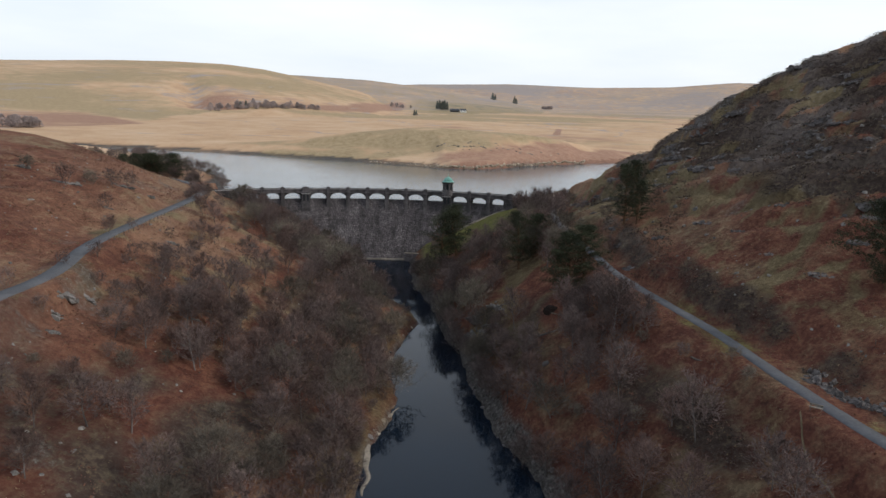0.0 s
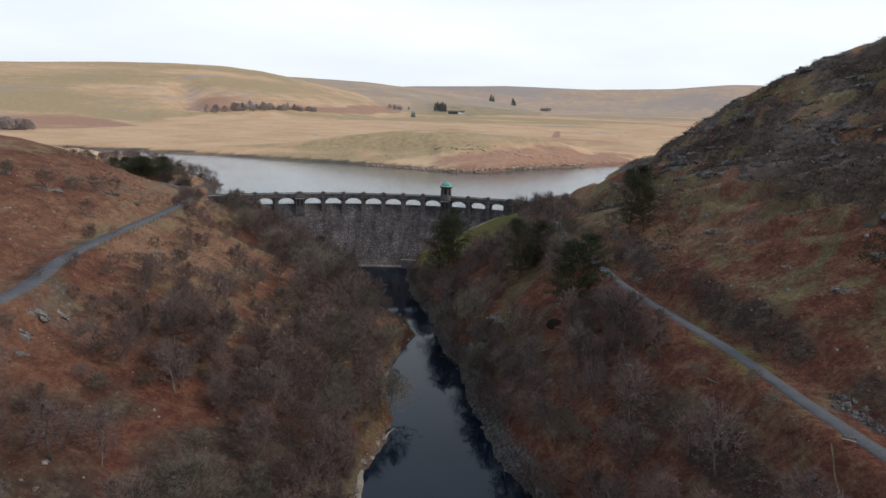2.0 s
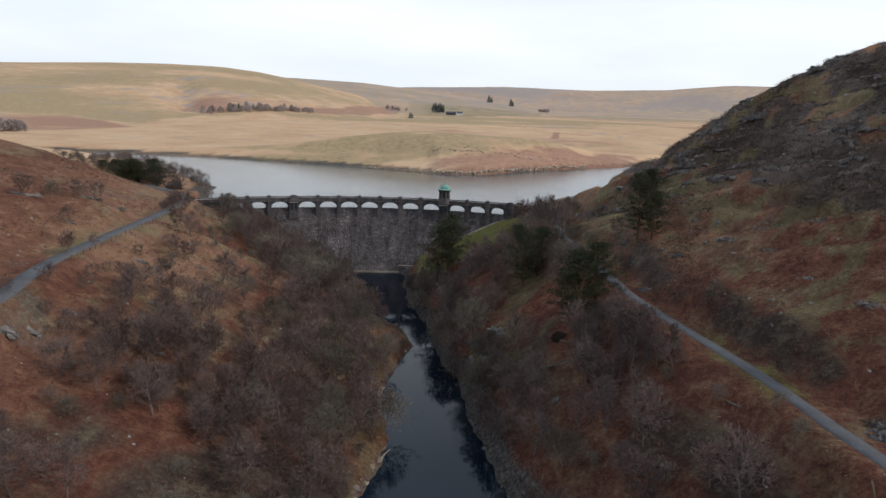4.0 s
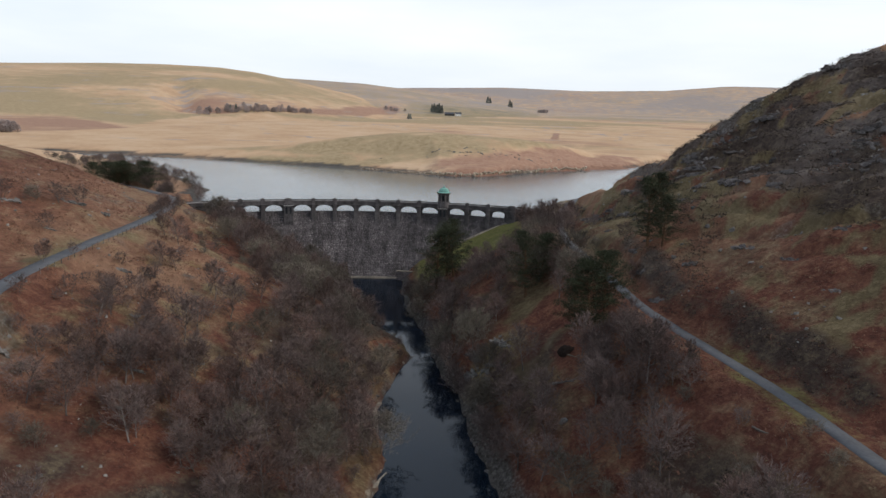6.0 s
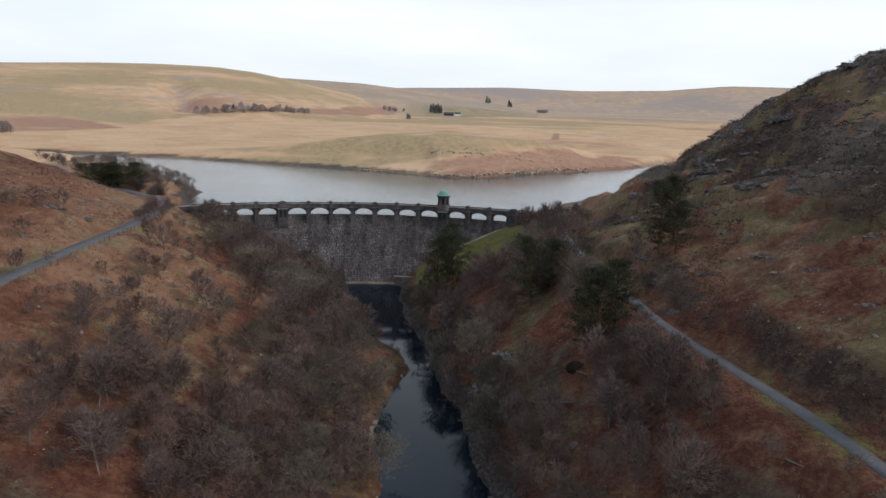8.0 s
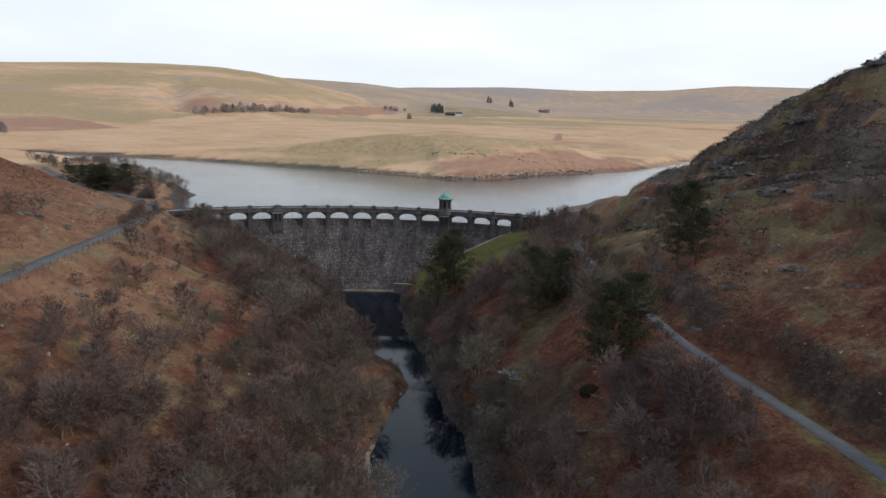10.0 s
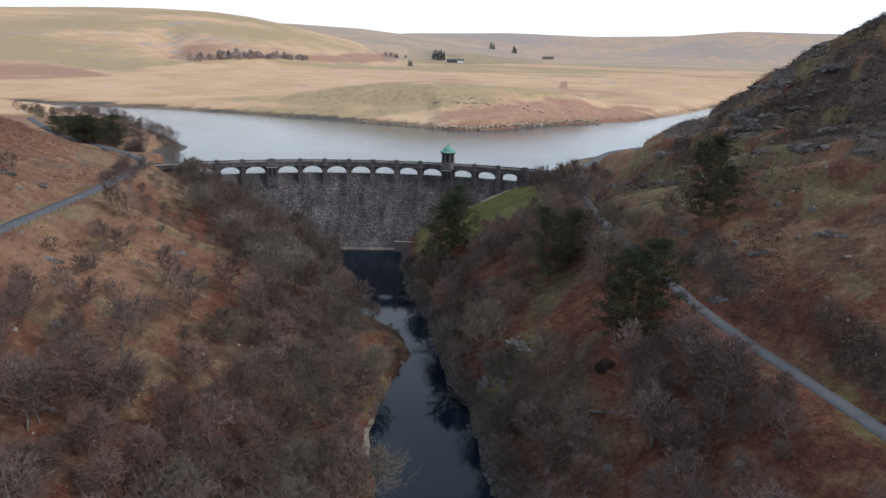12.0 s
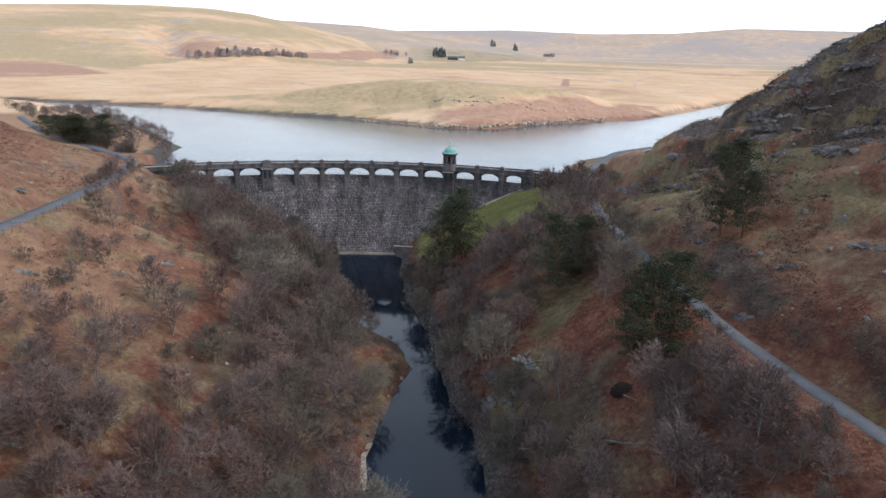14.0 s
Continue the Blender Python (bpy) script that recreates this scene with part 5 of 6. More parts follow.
stand(spruce_thing(6, 11, 3.2, "narrow dark spruce by the pool"), -36, 279)
scrub_rng = random.Random(17)
for k in range(150):
    y = scrub_rng.uniform(322, 372) if k < 62 else scrub_rng.uniform(372, 490)
    a, b = float(table(ROAD_L, y)) + 5, float(table(SHORE_L, y)) - (14 if y < 372 else 4)
    if y < 330:
        a = -122
    stand(scrub_rng.choice(thorns), scrub_rng.uniform(a, b), y, scrub_rng.uniform(0.8, 1.5), 1.0, scrub_rng.uniform(0, 360))

# ---- rocks ----
def rock_mesh(name, seed, mat_, lumps=1, flat=0.6, detail=2):
    """Angular stone, or several leaning together, cut by random planes; about one metre across."""
    rng = random.Random(seed)
    bm = bmesh.new()
    for k in range(lumps):
        sub = bmesh.new()
        bmesh.ops.create_icosphere(sub, subdivisions=detail, radius=0.5)
        for _ in range(14):
            d = Vector((rng.gauss(0, 1), rng.gauss(0, 1), rng.gauss(0, 1))).normalized()
            c = rng.uniform(0.17, 0.36)
            for v in sub.verts:
                over = v.co.dot(d) - c
                if over > 0:
                    v.co -= d * over
        for v in sub.verts:
            v.co += Vector((rng.gauss(0, 1), rng.gauss(0, 1), rng.gauss(0, 1))) * 0.012
        size = 1.0 if lumps == 1 else rng.uniform(0.45, 0.8)
        m = pose((k - lumps / 2 + 0.5) * 0.42 if lumps > 1 else 0, rng.gauss(0, 0.12) * (lumps > 1), 0.12 * flat, rng.uniform(-25, 5), rng.uniform(-25, 25), rng.uniform(0, 360)) @ Matrix.Diagonal((size * rng.uniform(0.9, 1.4), size, size * flat * rng.uniform(0.8, 1.2), 1))
        sub.transform(m)
        me = bpy.data.meshes.new("piece")
        sub.to_mesh(me)
        sub.free()
        bm.from_mesh(me)
        bpy.data.meshes.remove(me)
    out = bpy.data.meshes.new(name)
    bm.to_mesh(out)
    bm.free()
    out.materials.append(mat_)
    return out


GREY_SHARDS = [rock_mesh("rock", 160 + k, ROCK, 1, 0.75, 1) for k in range(6)]
BOULDERS = [rock_mesh("boulder", 100 + k, ROCK, 1, 0.6, 1) for k in range(6)]
SHARDS = [rock_mesh("rock", 120 + k, CRAG, 1, 0.7, 1) for k in range(8)]
PALE = [rock_mesh("shore_rock", 140 + k, (CLIFF, PALE_ROCK)[k < 2]) for k in range(5)]
rock_rng = random.Random(12)


def slope_lie(x, y, share):
    gx_, gy_ = (ground_at(x + 1.5, y) - ground_at(x - 1.5, y)) / 3, (ground_at(x, y + 1.5) - ground_at(x, y - 1.5)) / 3
    return Vector((0, 0, 1)).rotation_difference(Vector((-share * gx_, -share * gy_, 1))).to_matrix().to_4x4()


def set_outcrop(x, y, size, label, group, turn, shards=None, tall=1.0):
    """A ledge of angular blocks, leaning one way along the slope."""
    rng = rock_rng
    m = Matrix.Translation((x, y, ground_at(x, y) - 0.1)) @ slope_lie(x, y, 0.55) @ pose(0, 0, 0, 0, 0, turn + rng.uniform(-15, 15))
    thing = empty("rock_outcrop", m, label, "rock", group)
    n = 7 + int(size * 1.2)
    for k in range(n):
        u = (k + 0.5) / n - 0.5
        ob = part("rock", rng.choice(shards or SHARDS), CRAG, thing)
        s = (0.6 + 0.14 * size) * rng.uniform(0.55, 1.4) * (1.2 - abs(u))
        ob.matrix_basis = (pose(size * 0.95 * u, rng.gauss(0, 0.09) * size, -0.12 * s, rng.uniform(8, 30), rng.uniform(-14, 10), rng.uniform(-16, 16))
                           @ Matrix.Diagonal((s * rng.uniform(1.1, 2.2) / tall ** 0.8, s * rng.uniform(0.8, 1.3), s * tall * rng.uniform(0.7, 1.35), 1)))
    return thing


def set_rock(name, meshes, x, y, size, label, category, group, turn=None, tall=1.0, sink=0.0):
    ob = new(name, rock_rng.choice(meshes))
    turn = rock_rng.uniform(0, 360) if turn is None else turn + rock_rng.uniform(-18, 18)
    lie = slope_lie(x, y, 0.8)
    ob.matrix_basis = Matrix.Translation((x, y, ground_at(x, y) - sink * size)) @ lie @ pose(0, 0, 0, 0, 0, turn) @ Matrix.Diagonal((size, size, size * tall, 1))
    return tagged(ob, label, category, group)


CRAG_R = [(78.6, 222.5, 4.4), (76.6, 204.1, 9.3), (58.6, 179.0, 4.9), (68.3, 174.2, 6.6), (50, 173.6, 6.2), (55.5, 262.2, 10.3), (66.1, 260.4, 8.6), (59.2, 259.7, 6.8), (65.6, 239.5, 6.2), (69.2, 219.0, 5.6),
          (96.3, 239.6, 5.0), (76.4, 240.4, 6.4), (82.9, 229.3, 6.1), (84.7, 213.8, 5.7), (55.2, 199.4, 4.9), (50.6, 198.4, 6.1), (50.2, 188.1, 5.7), (80.3, 243.8, 6.5), (91.1, 238.9, 8.1), (102.7, 243.0, 10.2), (93.4, 217.8, 5.9)]
CRAG_R2 = [(62.0, 97.7, 6.2), (63.2, 93.9, 6.1), (60.6, 101.6, 5.3), (64.5, 91.2, 5.0), (91.6, 141.8, 8.6), (88.4, 137.0, 5.5), (99.1, 196.0, 9), (87.3, 197.4, 9), (75.6, 204.2, 6), (109.6, 199.8, 9), (124.2, 249.8, 9.4), (127.4, 222.8, 10), (102.4, 246.4, 10), (96.3, 249.8, 9)]
CRAG_L = [(-74.1, 125.5, 8.2), (-73.0, 132.0, 6.0), (-73.2, 120.1, 5.0), (-70.8, 114.9, 4.2), (-128.7, 200.8, 8.1), (-112.2, 197.7, 9.6), (-102.3, 210.0, 9.9), (-76.5, 182.5, 5.8), (-115.0, 196.8, 5.8), (-97.3, 190.5, 4.4), (-95.9, 214.6, 5.5),
          (-71.7, 186.6, 5.0), (-48.3, 151.9, 4.5), (-37.9, 147.3, 4.3), (-54.2, 147.5, 3.6), (-60.8, 205.8, 5.2), (-64.6, 162.0, 4.1), (-54.8, 141.8, 3.5)]
SINGLE = [(64.5, 178.2, 3.1), (65.9, 190.9, 2.6), (69.4, 184.2, 3.5), (65.7, 165.3, 2.3), (56.5, 185.4, 4.0), (66.7, 203.7, 2.6), (63.0, 201.0, 2.0), (75.2, 192.7, 1.7), (69.1, 192.1, 1.5), (58.9, 157.0, 1.7), (24.4, 144.3, 3.4), (37.9, 134.3, 3.2), (83.3, 138.4, 2.2),
          (-70.1, 101.7, 1.6), (-54.1, 82.8, 1.3), (-53.8, 109.3, 2.2), (-53.3, 89.2, 1.8), (-68.1, 183.3, 1.6), (-65.9, 184.8, 1.6), (-40.8, 162.4, 2.0), (-43.1, 145.0, 2.1), (-56.0, 180.3, 2.4)]
for x, y, size in CRAG_R + CRAG_R2:
    set_outcrop(x, y, size * 0.95, "dark craggy rock outcrop among heather", "crags on the steep hillside", -48)
for x, y, size in CRAG_L:
    set_outcrop(x, y, size * 0.8, "grey rock outcrop in bracken", "crags on the bracken slope", 20, GREY_SHARDS)
for x, y, size in ((15.5, 187, 6), (11.5, 183, 6), (12.5, 178, 5), (9.5, 190, 5), (15, 181, 5), (8.5, 186, 4)):
    set_outcrop(x, y, size * 1.5, "grey rock slabs on the river slope", "crags on the river slope", -60, GREY_SHARDS)
for x, y, size in SINGLE:
    set_rock("boulder", BOULDERS, x, y, size * 0.75, "pale grey lichened boulder lying in grass", "rock", "boulders on the slopes")


def scatter_rocks():
    """Loose boulders of the steep slope, thickest below the crags; and of the left slope."""
    made = 0
    for k in range(13):
        y = 84 + 1.7 * k
        set_outcrop(float(table(ROAD_R, y)) + 5.0 + rock_rng.uniform(-0.5, 1.5), y, 4.0, "dark rock face cut beside the lane", "rock cutting beside the lane", 105, None, 1.9)
    while made < 300:
        x, y = rock_rng.uniform(48, 135), rock_rng.uniform(120, 285)
        d = x - float(table(BANK_R, y))
        if d < 52 or y > 292 - 0.5 * (x - 50) or rock_rng.random() > 0.25 + 0.75 * float(smooth(60, 110, d)) or float(fbm(np.array([x]), np.array([y]), 15, 4, 38)[0]) < -0.1:
            continue
        if rock_rng.random() < 0.46:
            set_outcrop(x, y, rock_rng.uniform(3, 8), "dark craggy rock outcrop among heather", "crags on the steep hillside", -48)
        else:
            set_rock("boulder", BOULDERS, x, y, rock_rng.choice((0.5, 0.6, 0.8, 1.0, 1.4)), "pale grey lichened boulder lying in grass", "rock", "boulders on the slopes")
        made += 1
    for _ in range(45):
        y = rock_rng.uniform(80, 235)
        x = float(table(BANK_L, y)) - rock_rng.uniform(30, 100)
        set_rock("boulder", BOULDERS, x, y, rock_rng.uniform(0.5, 1.5), "pale grey lichened boulder lying in grass", "rock", "boulders on the slopes")
    for _ in range(170):
        y = rock_rng.uniform(100, 285)
        left = rock_rng.random() < 0.25
        x = float(table(BANK_L, y)) - rock_rng.uniform(-0.8, 1.5) if left else float(table(BANK_R, y)) + rock_rng.uniform(-0.8, 4.0)
        set_rock("riverside_rock", SHARDS, x, y, rock_rng.uniform(0.8, 2.2), "wet dark rock at the river's edge", "rock", "rocks along the river", None, 0.9, 0.1)
    for x, y in ((-6.4, 212), (-7.6, 209), (-9.5, 204), (-9.6, 143), (-9.2, 150), (-12.0, 138)):
        set_rock("shingle_slab", PALE, x, y, 2.2, "pale flat rock slab on the river bank", "rock", "pale slabs on the river bank", 20, 0.35)
    for k in range(190):
        x = -58 + 172 * k / 190 + rock_rng.uniform(-0.8, 0.8)
        y = float(table(SHORE_FAR, x)) + rock_rng.uniform(1.0, 3.0)
        set_rock("shore_rock", PALE[2:], x, y, rock_rng.uniform(1.9, 3.4) * (0.6 if x < -10 else 1.0), "pale upright rock slab on the lake shore", "rock", "rocks of the lake shore", None, rock_rng.uniform(1.6, 2.8))
    for k in range(90):
        y = rock_rng.choice((rock_rng.uniform(108, 153), rock_rng.uniform(164, 215)))
        x = float(table(BANK_L, y)) - rock_rng.uniform(-0.6, 1.0)
        set_rock("shingle_stone", PALE[:2], x, y, rock_rng.uniform(0.5, 1.3), "small pale stone on the river bank", "rock", "pale stones on the river bank", None, 0.7)
    for k in range(70):
        x = 26 + rock_rng.gauss(0, 30)
        y = 537 + 0.25 * (x - 20) * (x > 20) + rock_rng.gauss(0, 4)
        set_rock("rock_ledge", BOULDERS[:3] + PALE[:3], x, y, rock_rng.uniform(1.4, 3.2), "grey rock ledge on a grassy knoll", "rock", "ledges on the knoll", 0, 0.55)


scatter_rocks()


# ---- fallen timber ----
def fallen_tree(name, x, y, length, radius, turn, mat_, label, plate=False):
    rng = random.Random(int(x * 7 + y))
    verts, quads = [], []
    line = wander(rng, Vector((0, 0, radius * 0.8)), Vector((1, 0.1, 0.0)), length, 6, 0.10)
    for p in line:
        p.z = max(p.z, radius * 0.6)
    tube(verts, quads, line, [radius * (1 - 0.75 * k / 6) for k in range(7)], 7)
    for k in (3, 4, 5, 5):
        tube(verts, quads, wander(rng, line[k], Vector((0.6, rng.choice((-1, 1)) * 0.7, 0.5)), length * 0.35, 4, 0.25), [radius * 0.4, radius * 0.3, radius * 0.22, radius * 0.15, radius * 0.06], 4)
    e1 = 1.5
    slope = math.degrees(math.atan2(ground_at(x + math.cos(radians(turn)) * e1, y + math.sin(radians(turn)) * e1) - ground_at(x - math.cos(radians(turn)) * e1, y - math.sin(radians(turn)) * e1), 2 * e1))
    thing = empty(name, pose(x, y, ground_at(x, y) + 0.1, 0, 0, turn) @ pose(0, 0, 0, 0, -slope, 0), label, "fallen tree")
    part("trunk", fast_mesh("trunk", np.array(verts), np.array(quads), mat_), mat_, thing)
    if plate:
        bm = bmesh.new()
        bmesh.ops.create_icosphere(bm, subdivisions=3, radius=1.0)
        for v in bm.verts:
            k = 1 + 0.35 * noise.noise(v.co * 2.3) + 0.18 * noise.noise(v.co * 6)
            v.co = Vector((v.co.x * 0.55, v.co.y * 2.1, v.co.z * 1.25 + 0.7)) * k
        part("root_plate", bm, EARTH, thing, "dark earth-clad root plate")


fallen_tree("fallen_tree", 28.0, 165.0, 4.5, 0.16, -72, PALE_ROCK, "bleached fallen tree with upturned roots", True)
fallen_tree("fallen_tree", 24.0, 156.5, 8.0, 0.28, -60, BIRCH_BARK, "pale fallen birch lying in bracken")
fallen_tree("fallen_tree", 15.4, 186.5, 7.0, 0.2, -40, BIRCH_BARK, "pale fallen birch lying in bracken")
fallen_tree("fallen_tree", 12.0, 183.0, 6.0, 0.2, 30, BIRCH_BARK, "pale fallen birch lying in bracken")
fallen_tree("fallen_tree", 11.5, 178.5, 7.0, 0.2, 10, BIRCH_BARK, "pale fallen birch lying in bracken")
fallen_tree("fallen_tree", -34.5, 165.5, 5.0, 0.2, -50, BIRCH_BARK, "pale broken branches in bracken")
fallen_tree("fallen_tree", 47.4, 119.5, 8.0, 0.2, -72, BARK, "dark fallen trunk on the grass slope")


# ---- ground plants, past counting ----
def clump_mesh(name, centres, each, radius, height, spray, mat_, seed, slim=0.4):
    rng = np.random.default_rng(seed)
    n = len(centres)
    size = rng.uniform(0.6, 1.4, (n, 1, 1))
    off = rng.normal(0, 0.5, (n, each, 3)) * np.array([radius, radius, 0]) * size
    off[..., 2] = rng.uniform(0, 1, (n, each)) * height * size[..., 0] * np.exp(-((off[..., 0] ** 2 + off[..., 1] ** 2) / (radius * radius)))
    p = centres[:, None, :] + off
    d = rng.normal(0, 1, (n, each, 3)) * np.array([1, 1, 0.5]) + np.array([0, 0, 0.15])
    d /= np.linalg.norm(d, axis=2, keepdims=True)
    s = np.cross(d, np.array([0, 0, 1.0]) + rng.normal(0, 0.45, (n, each, 3)))
    s /= np.linalg.norm(s, axis=2, keepdims=True)
    ln = spray * rng.uniform(0.6, 1.4, (n, each, 1))
    tri = np.stack([p - s * ln * slim, p + s * ln * slim, p + d * ln], 2).reshape(-1, 3)
    return fast_mesh(name, tri, np.arange(len(tri)).reshape(-1, 3), mat_, False)


def sow(count, x0, x1, y0, y1, keep, seed):
    rng = np.random.default_rng(seed)
    x, y = rng.uniform(x0, x1, count), rng.uniform(y0, y1, count)
    z = ground(x, y)
    ok = keep(x, y, z, rng.uniform(0, 1, count))
    ok &= (np.abs(x - table(ROAD_R, y)) > 2.6) & (np.abs(x - table(ROAD_L, y)) > 3.0) & (z > RIVER_Z + 0.4)
    return np.stack([x, y, z], 1)[ok]


def near_cover(x, y, z):
    return covers(x, y, z)[0]


heath = sow(32000, 40, 170, 70, 300, lambda x, y, z, r: (near_cover(x, y, z)[:, 3] > 0.46) | ((fbm(x, y, 15, 3, 81) > 0.36) & (x - table(ROAD_R, y) > 4)), 1)
tagged(new("heather", clump_mesh("heather", heath, 10, 1.4, 0.38, 0.4, HEATHER, 2, 0.28)), "dark brown heather and gorse clumps on the hillside", "heather", kind="stuff")
fern = sow(34000, -150, 110, 64, 300, lambda x, y, z, r: (near_cover(x, y, z)[:, :3].max(1) < 0.5) & (fbm(x, y, 17, 3, 82) > -0.35 + 0.5 * r), 3)
tagged(new("bracken", clump_mesh("bracken", fern, 8, 0.9, 0.4, 0.45, FERN, 4, 0.17)), "collapsed rust-brown bracken fronds on the slopes", "bracken", kind="stuff")
sedge = sow(30000, -150, 130, 64, 300, lambda x, y, z, r: (near_cover(x, y, z)[:, 2] < 0.5) & (fbm(x, y, 21, 3, 83) < 0.25 - 0.5 * r), 5)
tagged(new("grass_tufts", clump_mesh("grass_tufts", sedge, 8, 0.5, 0.25, 0.34, SEDGE, 6, 0.14)), "pale dead grass tufts among bracken", "grass", kind="stuff")


def loose_stones():
    rng = np.random.default_rng(9)
    c = sow(11000, -140, 130, 70, 290, lambda x, y, z, r: ((x - table(BANK_R, y) > 46) & (fbm(x, y, 19, 3, 84) > 0.0 + 0.35 * r)) | ((table(BANK_L, y) - x > 20) & (r < 0.14)), 7)
    n = len(c)
    cube = np.array([(-1, -1, -0.6), (1, -1, -0.6), (1, 1, -0.6), (-1, 1, -0.6), (-0.7, -0.6, 0.7), (0.8, -0.7, 0.5), (0.6, 0.7, 0.75), (-0.6, 0.7, 0.6)])
    v = cube[None] * (0.1 + 0.3 * rng.uniform(0, 1, (n, 1, 1)) ** 2.6) * rng.uniform(0.7, 1.4, (n, 1, 3)) + rng.normal(0, 0.04, (n, 8, 3))
    a = rng.uniform(0, 6.28, n)
    ca, sa = np.cos(a)[:, None], np.sin(a)[:, None]
    v = np.stack([v[..., 0] * ca - v[..., 1] * sa, v[..., 0] * sa + v[..., 1] * ca, v[..., 2]], 2) + c[:, None, :]
    quads = np.array([(4, 5, 6, 7), (0, 1, 5, 4), (1, 2, 6, 5), (2, 3, 7, 6), (3, 0, 4, 7)])
    f = (quads[None] + 8 * np.arange(n)[:, None, None]).reshape(-1, 4)
    return fast_mesh("loose_stones", v.reshape(-1, 3), f, STONE, False)


tagged(new("loose_stones", loose_stones()), "small grey stones scattered over the slopes", "stones", kind="stuff")


# ---- far woods and farm across the lake ----
def far_tree(name, seed, conifer, mat_, label, group):
    rng = random.Random(seed)
    v, f = [], []
    for _ in range(380):
        g = rng.random()
        r = (1.02 - g) * 3.2 if conifer else (4.6 + 1.0 * math.sin(7 * g + seed)) * math.sqrt(max(0.05, 1 - (1.7 * g - 0.7) ** 2))
        a = rng.uniform(0, 6.28)
        r *= math.sqrt(rng.random())
        p = Vector((r * math.cos(a), r * math.sin(a), 1.0 + 9.0 * g))
        e = Vector((rng.gauss(0, 1), rng.gauss(0, 1), rng.gauss(0.3, 1))).normalized() * rng.uniform(0.8, 1.5)
        s = e.cross(Vector((rng.gauss(0, 1), rng.gauss(0, 1), rng.gauss(0, 1)))).normalized() * 0.45
        k = len(v)
        v += [p - s, p + s, p + e]
        f.append((k, k + 1, k + 2))
    thing = empty(name, Matrix.Translation((0, -300, 60)), label, "tree", group)
    wv, wq = [], []
    tube(wv, wq, [Vector((0, 0, -1)), Vector((0, 0, 4)), Vector((0.2, 0, 8))], [0.3, 0.22, 0.05], 5)
    part("trunk", fast_mesh("trunk", np.array(wv), np.array(wq), BARK), BARK, thing)
    part("crown", fast_mesh("crown", np.array(v), np.array(f), mat_, False), mat_, thing)
    return thing


# crowns in the twig and needle colours lightened for haze
belt = [far_tree("shelter_tree", 200 + k, False, TWIG_HAZED, "distant bare brown tree in a shelter belt", "trees across the lake") for k in range(2)]
firs = [far_tree("fir_tree", 210 + k, True, HAZED_NEEDLES, "distant dark fir on the moor", "firs across the lake") for k in range(2)]
far_rng = random.Random(5)
for k in range(64):
    u = k / 63
    stand(far_rng.choice(belt), -412 + 158 * u + far_rng.gauss(0, 4), 1206 + 132 * u + far_rng.gauss(0, 12), far_rng.uniform(0.55, 1.25), far_rng.uniform(0.7, 1.25), far_rng.uniform(0, 360))
for x, y, s in ((-374, 1230, 1.3), (-366, 1236, 1.4), (-34, 1905, 2.2), (-28, 1915, 2.4), (-20, 1900, 2.3), (-14, 1912, 2.5), (-7, 1905, 2.1), (-74, 1455, 1.2), (-70, 1460, 1.1), (168, 2720, 2.6), (178, 2728, 2.2), (246, 2630, 2.6), (254, 2636, 2.0)):
    stand(far_rng.choice(firs), x, y, s, 1.0, far_rng.uniform(0, 360))
for k in range(30):
    x, y = ((-455 + far_rng.gauss(0, 18), 722 + far_rng.gauss(0, 10)) if k < 14 else (-125 + far_rng.gauss(0, 14), 1880 + far_rng.gauss(0, 16)) if k < 20 else (335 + 40 * far_rng.random(), 2480 + far_rng.gauss(0, 12)))
    stand(far_rng.choice(belt), x, y, far_rng.uniform(0.8, 1.3), 1.0, far_rng.uniform(0, 360))


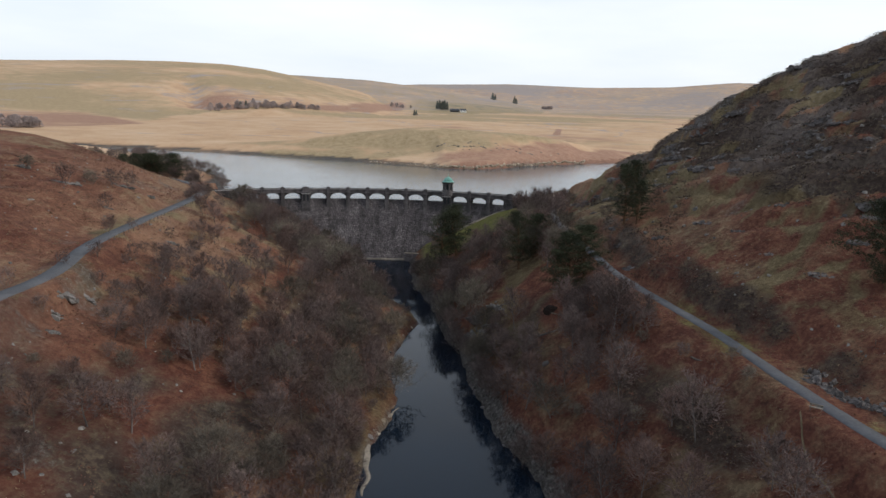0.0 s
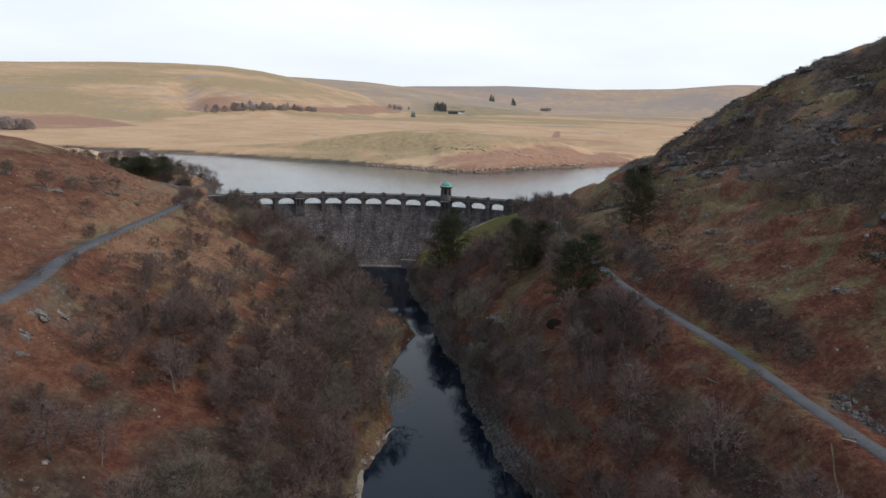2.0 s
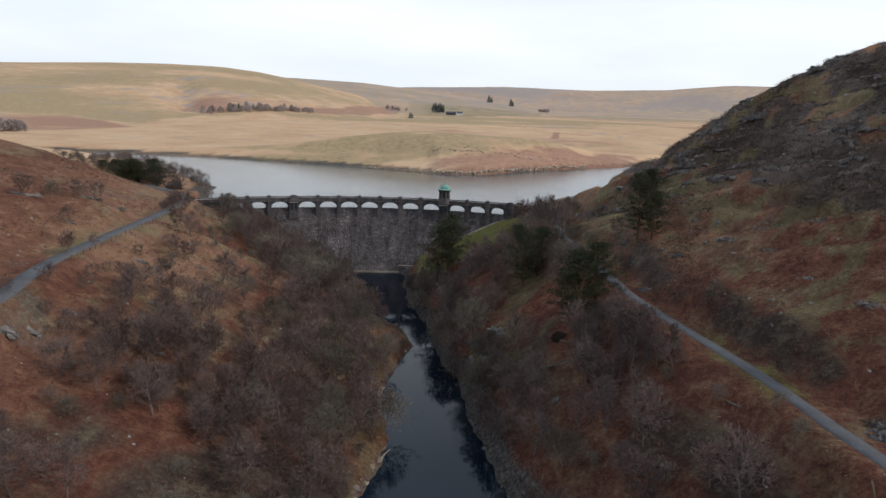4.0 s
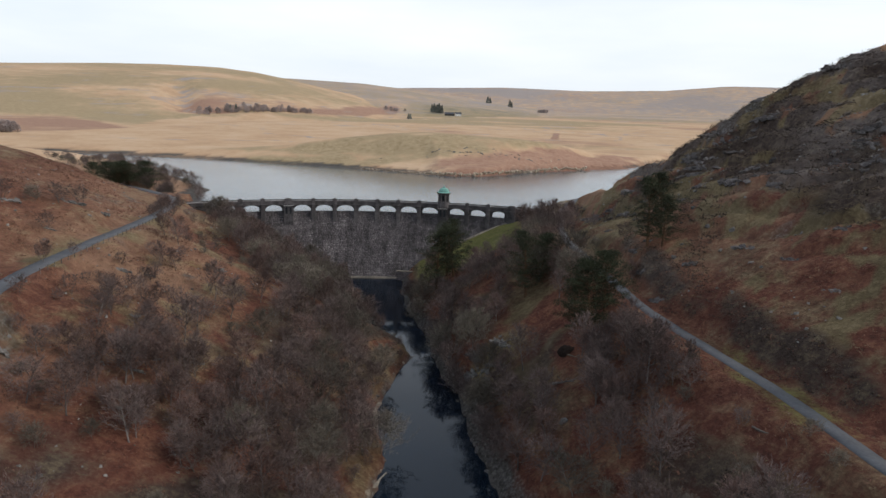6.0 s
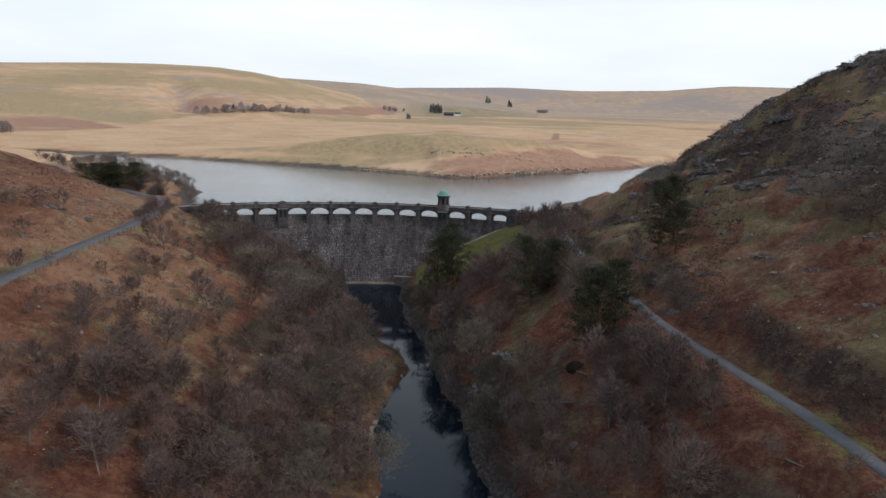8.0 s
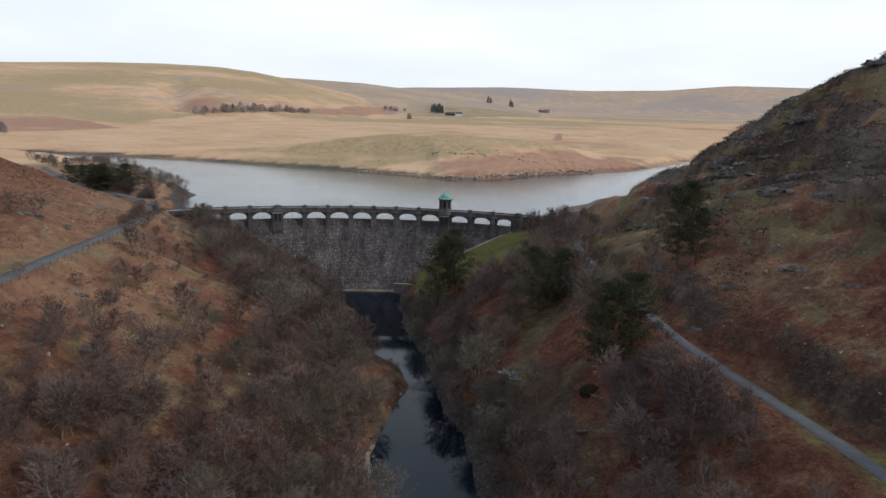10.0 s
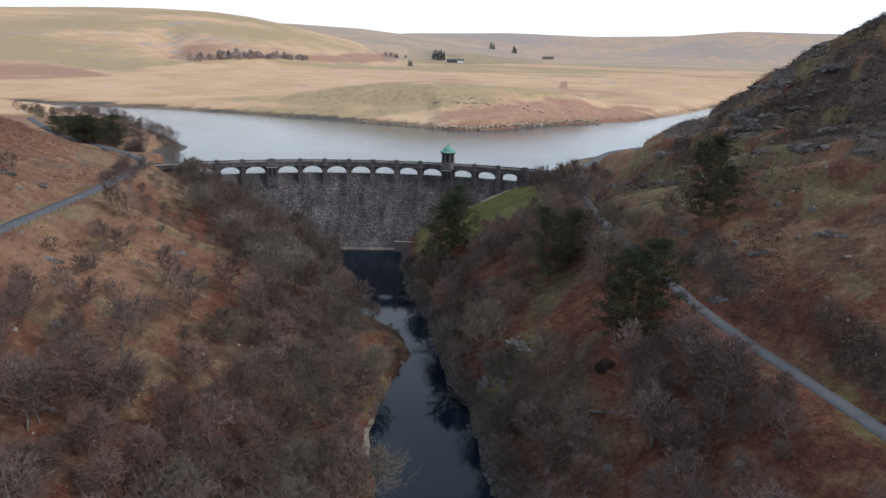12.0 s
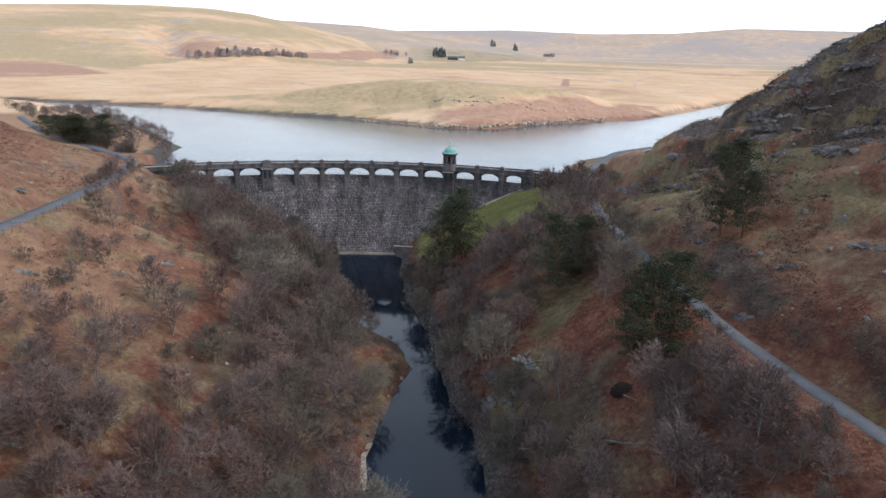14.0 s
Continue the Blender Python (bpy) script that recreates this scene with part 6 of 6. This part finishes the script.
def farm_building(name, x, y, length, depth, eaves, ridge, turn, wall_mat, label, chimneys, openings):
    thing = empty(name, pose(x, y, ground_at(x, y), 0, 0, turn), label, "house")
    h, d = length / 2, depth / 2
    bm = box(bmesh.new(), -h, h, -d, d, -1.5, eaves)
    for sx in (-h, h):
        bm.faces.new([bm.verts.new(c) for c in ((sx, -d, eaves), (sx, d, eaves), (sx, 0, ridge))])
    part("wall", bm, wall_mat, thing)
    bm = bmesh.new()
    for sy in (-1, 1):
        q = [(-h - 0.4, sy * (d + 0.5), eaves - 0.2), (h + 0.4, sy * (d + 0.5), eaves - 0.2), (h + 0.4, 0, ridge + 0.2), (-h - 0.4, 0, ridge + 0.2)]
        a = [bm.verts.new(c) for c in q]
        b = [bm.verts.new((c[0], c[1], c[2] - 0.25)) for c in q]
        bm.faces.new(a), bm.faces.new(b[::-1])
        for i in range(4):
            bm.faces.new((a[i], b[i], b[(i + 1) % 4], a[(i + 1) % 4]))
    roof = part("roof", bm, SLATE, thing, "dark slate roof")
    for c in range(chimneys):
        part("chimney", box(bmesh.new(), -0.5, 0.5, -0.5, 0.5, ridge - 0.5, ridge + 1.8), MASONRY, roof).matrix_basis = pose((-h + 0.8) if c == 0 else (h - 0.8), 0, 0)
    for o in range(openings):
        for z in ((1.0, 3.6) if eaves > 4.5 else (1.0,)):
            part("window", box(bmesh.new(), -0.6, 0.6, -0.06, 0.06, 0, 1.4), DARK_GLASS, thing, "dark window").matrix_basis = pose(-h + length * (o + 0.7) / (openings + 0.4), -d - 0.04, z)


farm_building("farmhouse", 36, 1800, 15, 8, 5.5, 9, 12, RENDERED, "white rendered farmhouse with a slate roof", 2, 4)
farm_building("barn", 14, 1806, 24, 10, 4.5, 8.5, -8, MASONRY, "long dark stone barn with a slate roof", 0, 3)


# ---- roadside fence ----
fence = empty("fence", pose(-86, 200, 35), "old wooden post and wire fence beside the road", "fence")
post_me = bpy.data.meshes.new("post")
bm = prism(bmesh.new(), 6, 0.09, 0.08, -0.4, 1.15)
bm.to_mesh(post_me)
bm.free()
post_me.materials.append(BARK)
for k in range(27):
    y = 160 + 3.0 * k
    x = float(table(ROAD_L, y)) + 3.3
    ob = part("post", post_me, BARK, fence)
    ob.matrix_basis = pose(x + 86, y - 200, ground_at(x, y) - 35, (k * 37) % 9 - 4, (k * 53) % 9 - 4, 0)
for z in (0.45, 0.95):
    v, q = [], []
    tube(v, q, [Vector((float(table(ROAD_L, y)) + 3.3 + 86, y - 200, ground_at(float(table(ROAD_L, y)) + 3.3, y) + z - 35)) for y in np.arange(160, 240, 3.0)], [0.012] * 27, 3)
    part("wire", fast_mesh("wire", np.array(v), np.array(q), BARK), BARK, fence)


# ---- bench beside the lane ----
bench = empty("bench", pose(55.7, 91.6, ground_at(55.7, 91.6), 0, 0, -34), "pale weathered wooden bench beside the lane", "bench")
part("seat", box(bmesh.new(), -0.9, 0.9, -0.24, 0.24, 0.42, 0.48, 0.015), PALE_ROCK, bench)
part("backrest", box(bmesh.new(), -0.9, 0.9, 0.22, 0.28, 0.62, 0.9, 0.015), PALE_ROCK, bench)
for sx in (-0.72, 0.72):
    part("leg", box(bmesh.new(), sx - 0.05, sx + 0.05, -0.2, -0.1, -0.2, 0.42), BARK, bench)
    part("leg", box(bmesh.new(), sx - 0.05, sx + 0.05, 0.14, 0.22, -0.2, 0.9), BARK, bench)
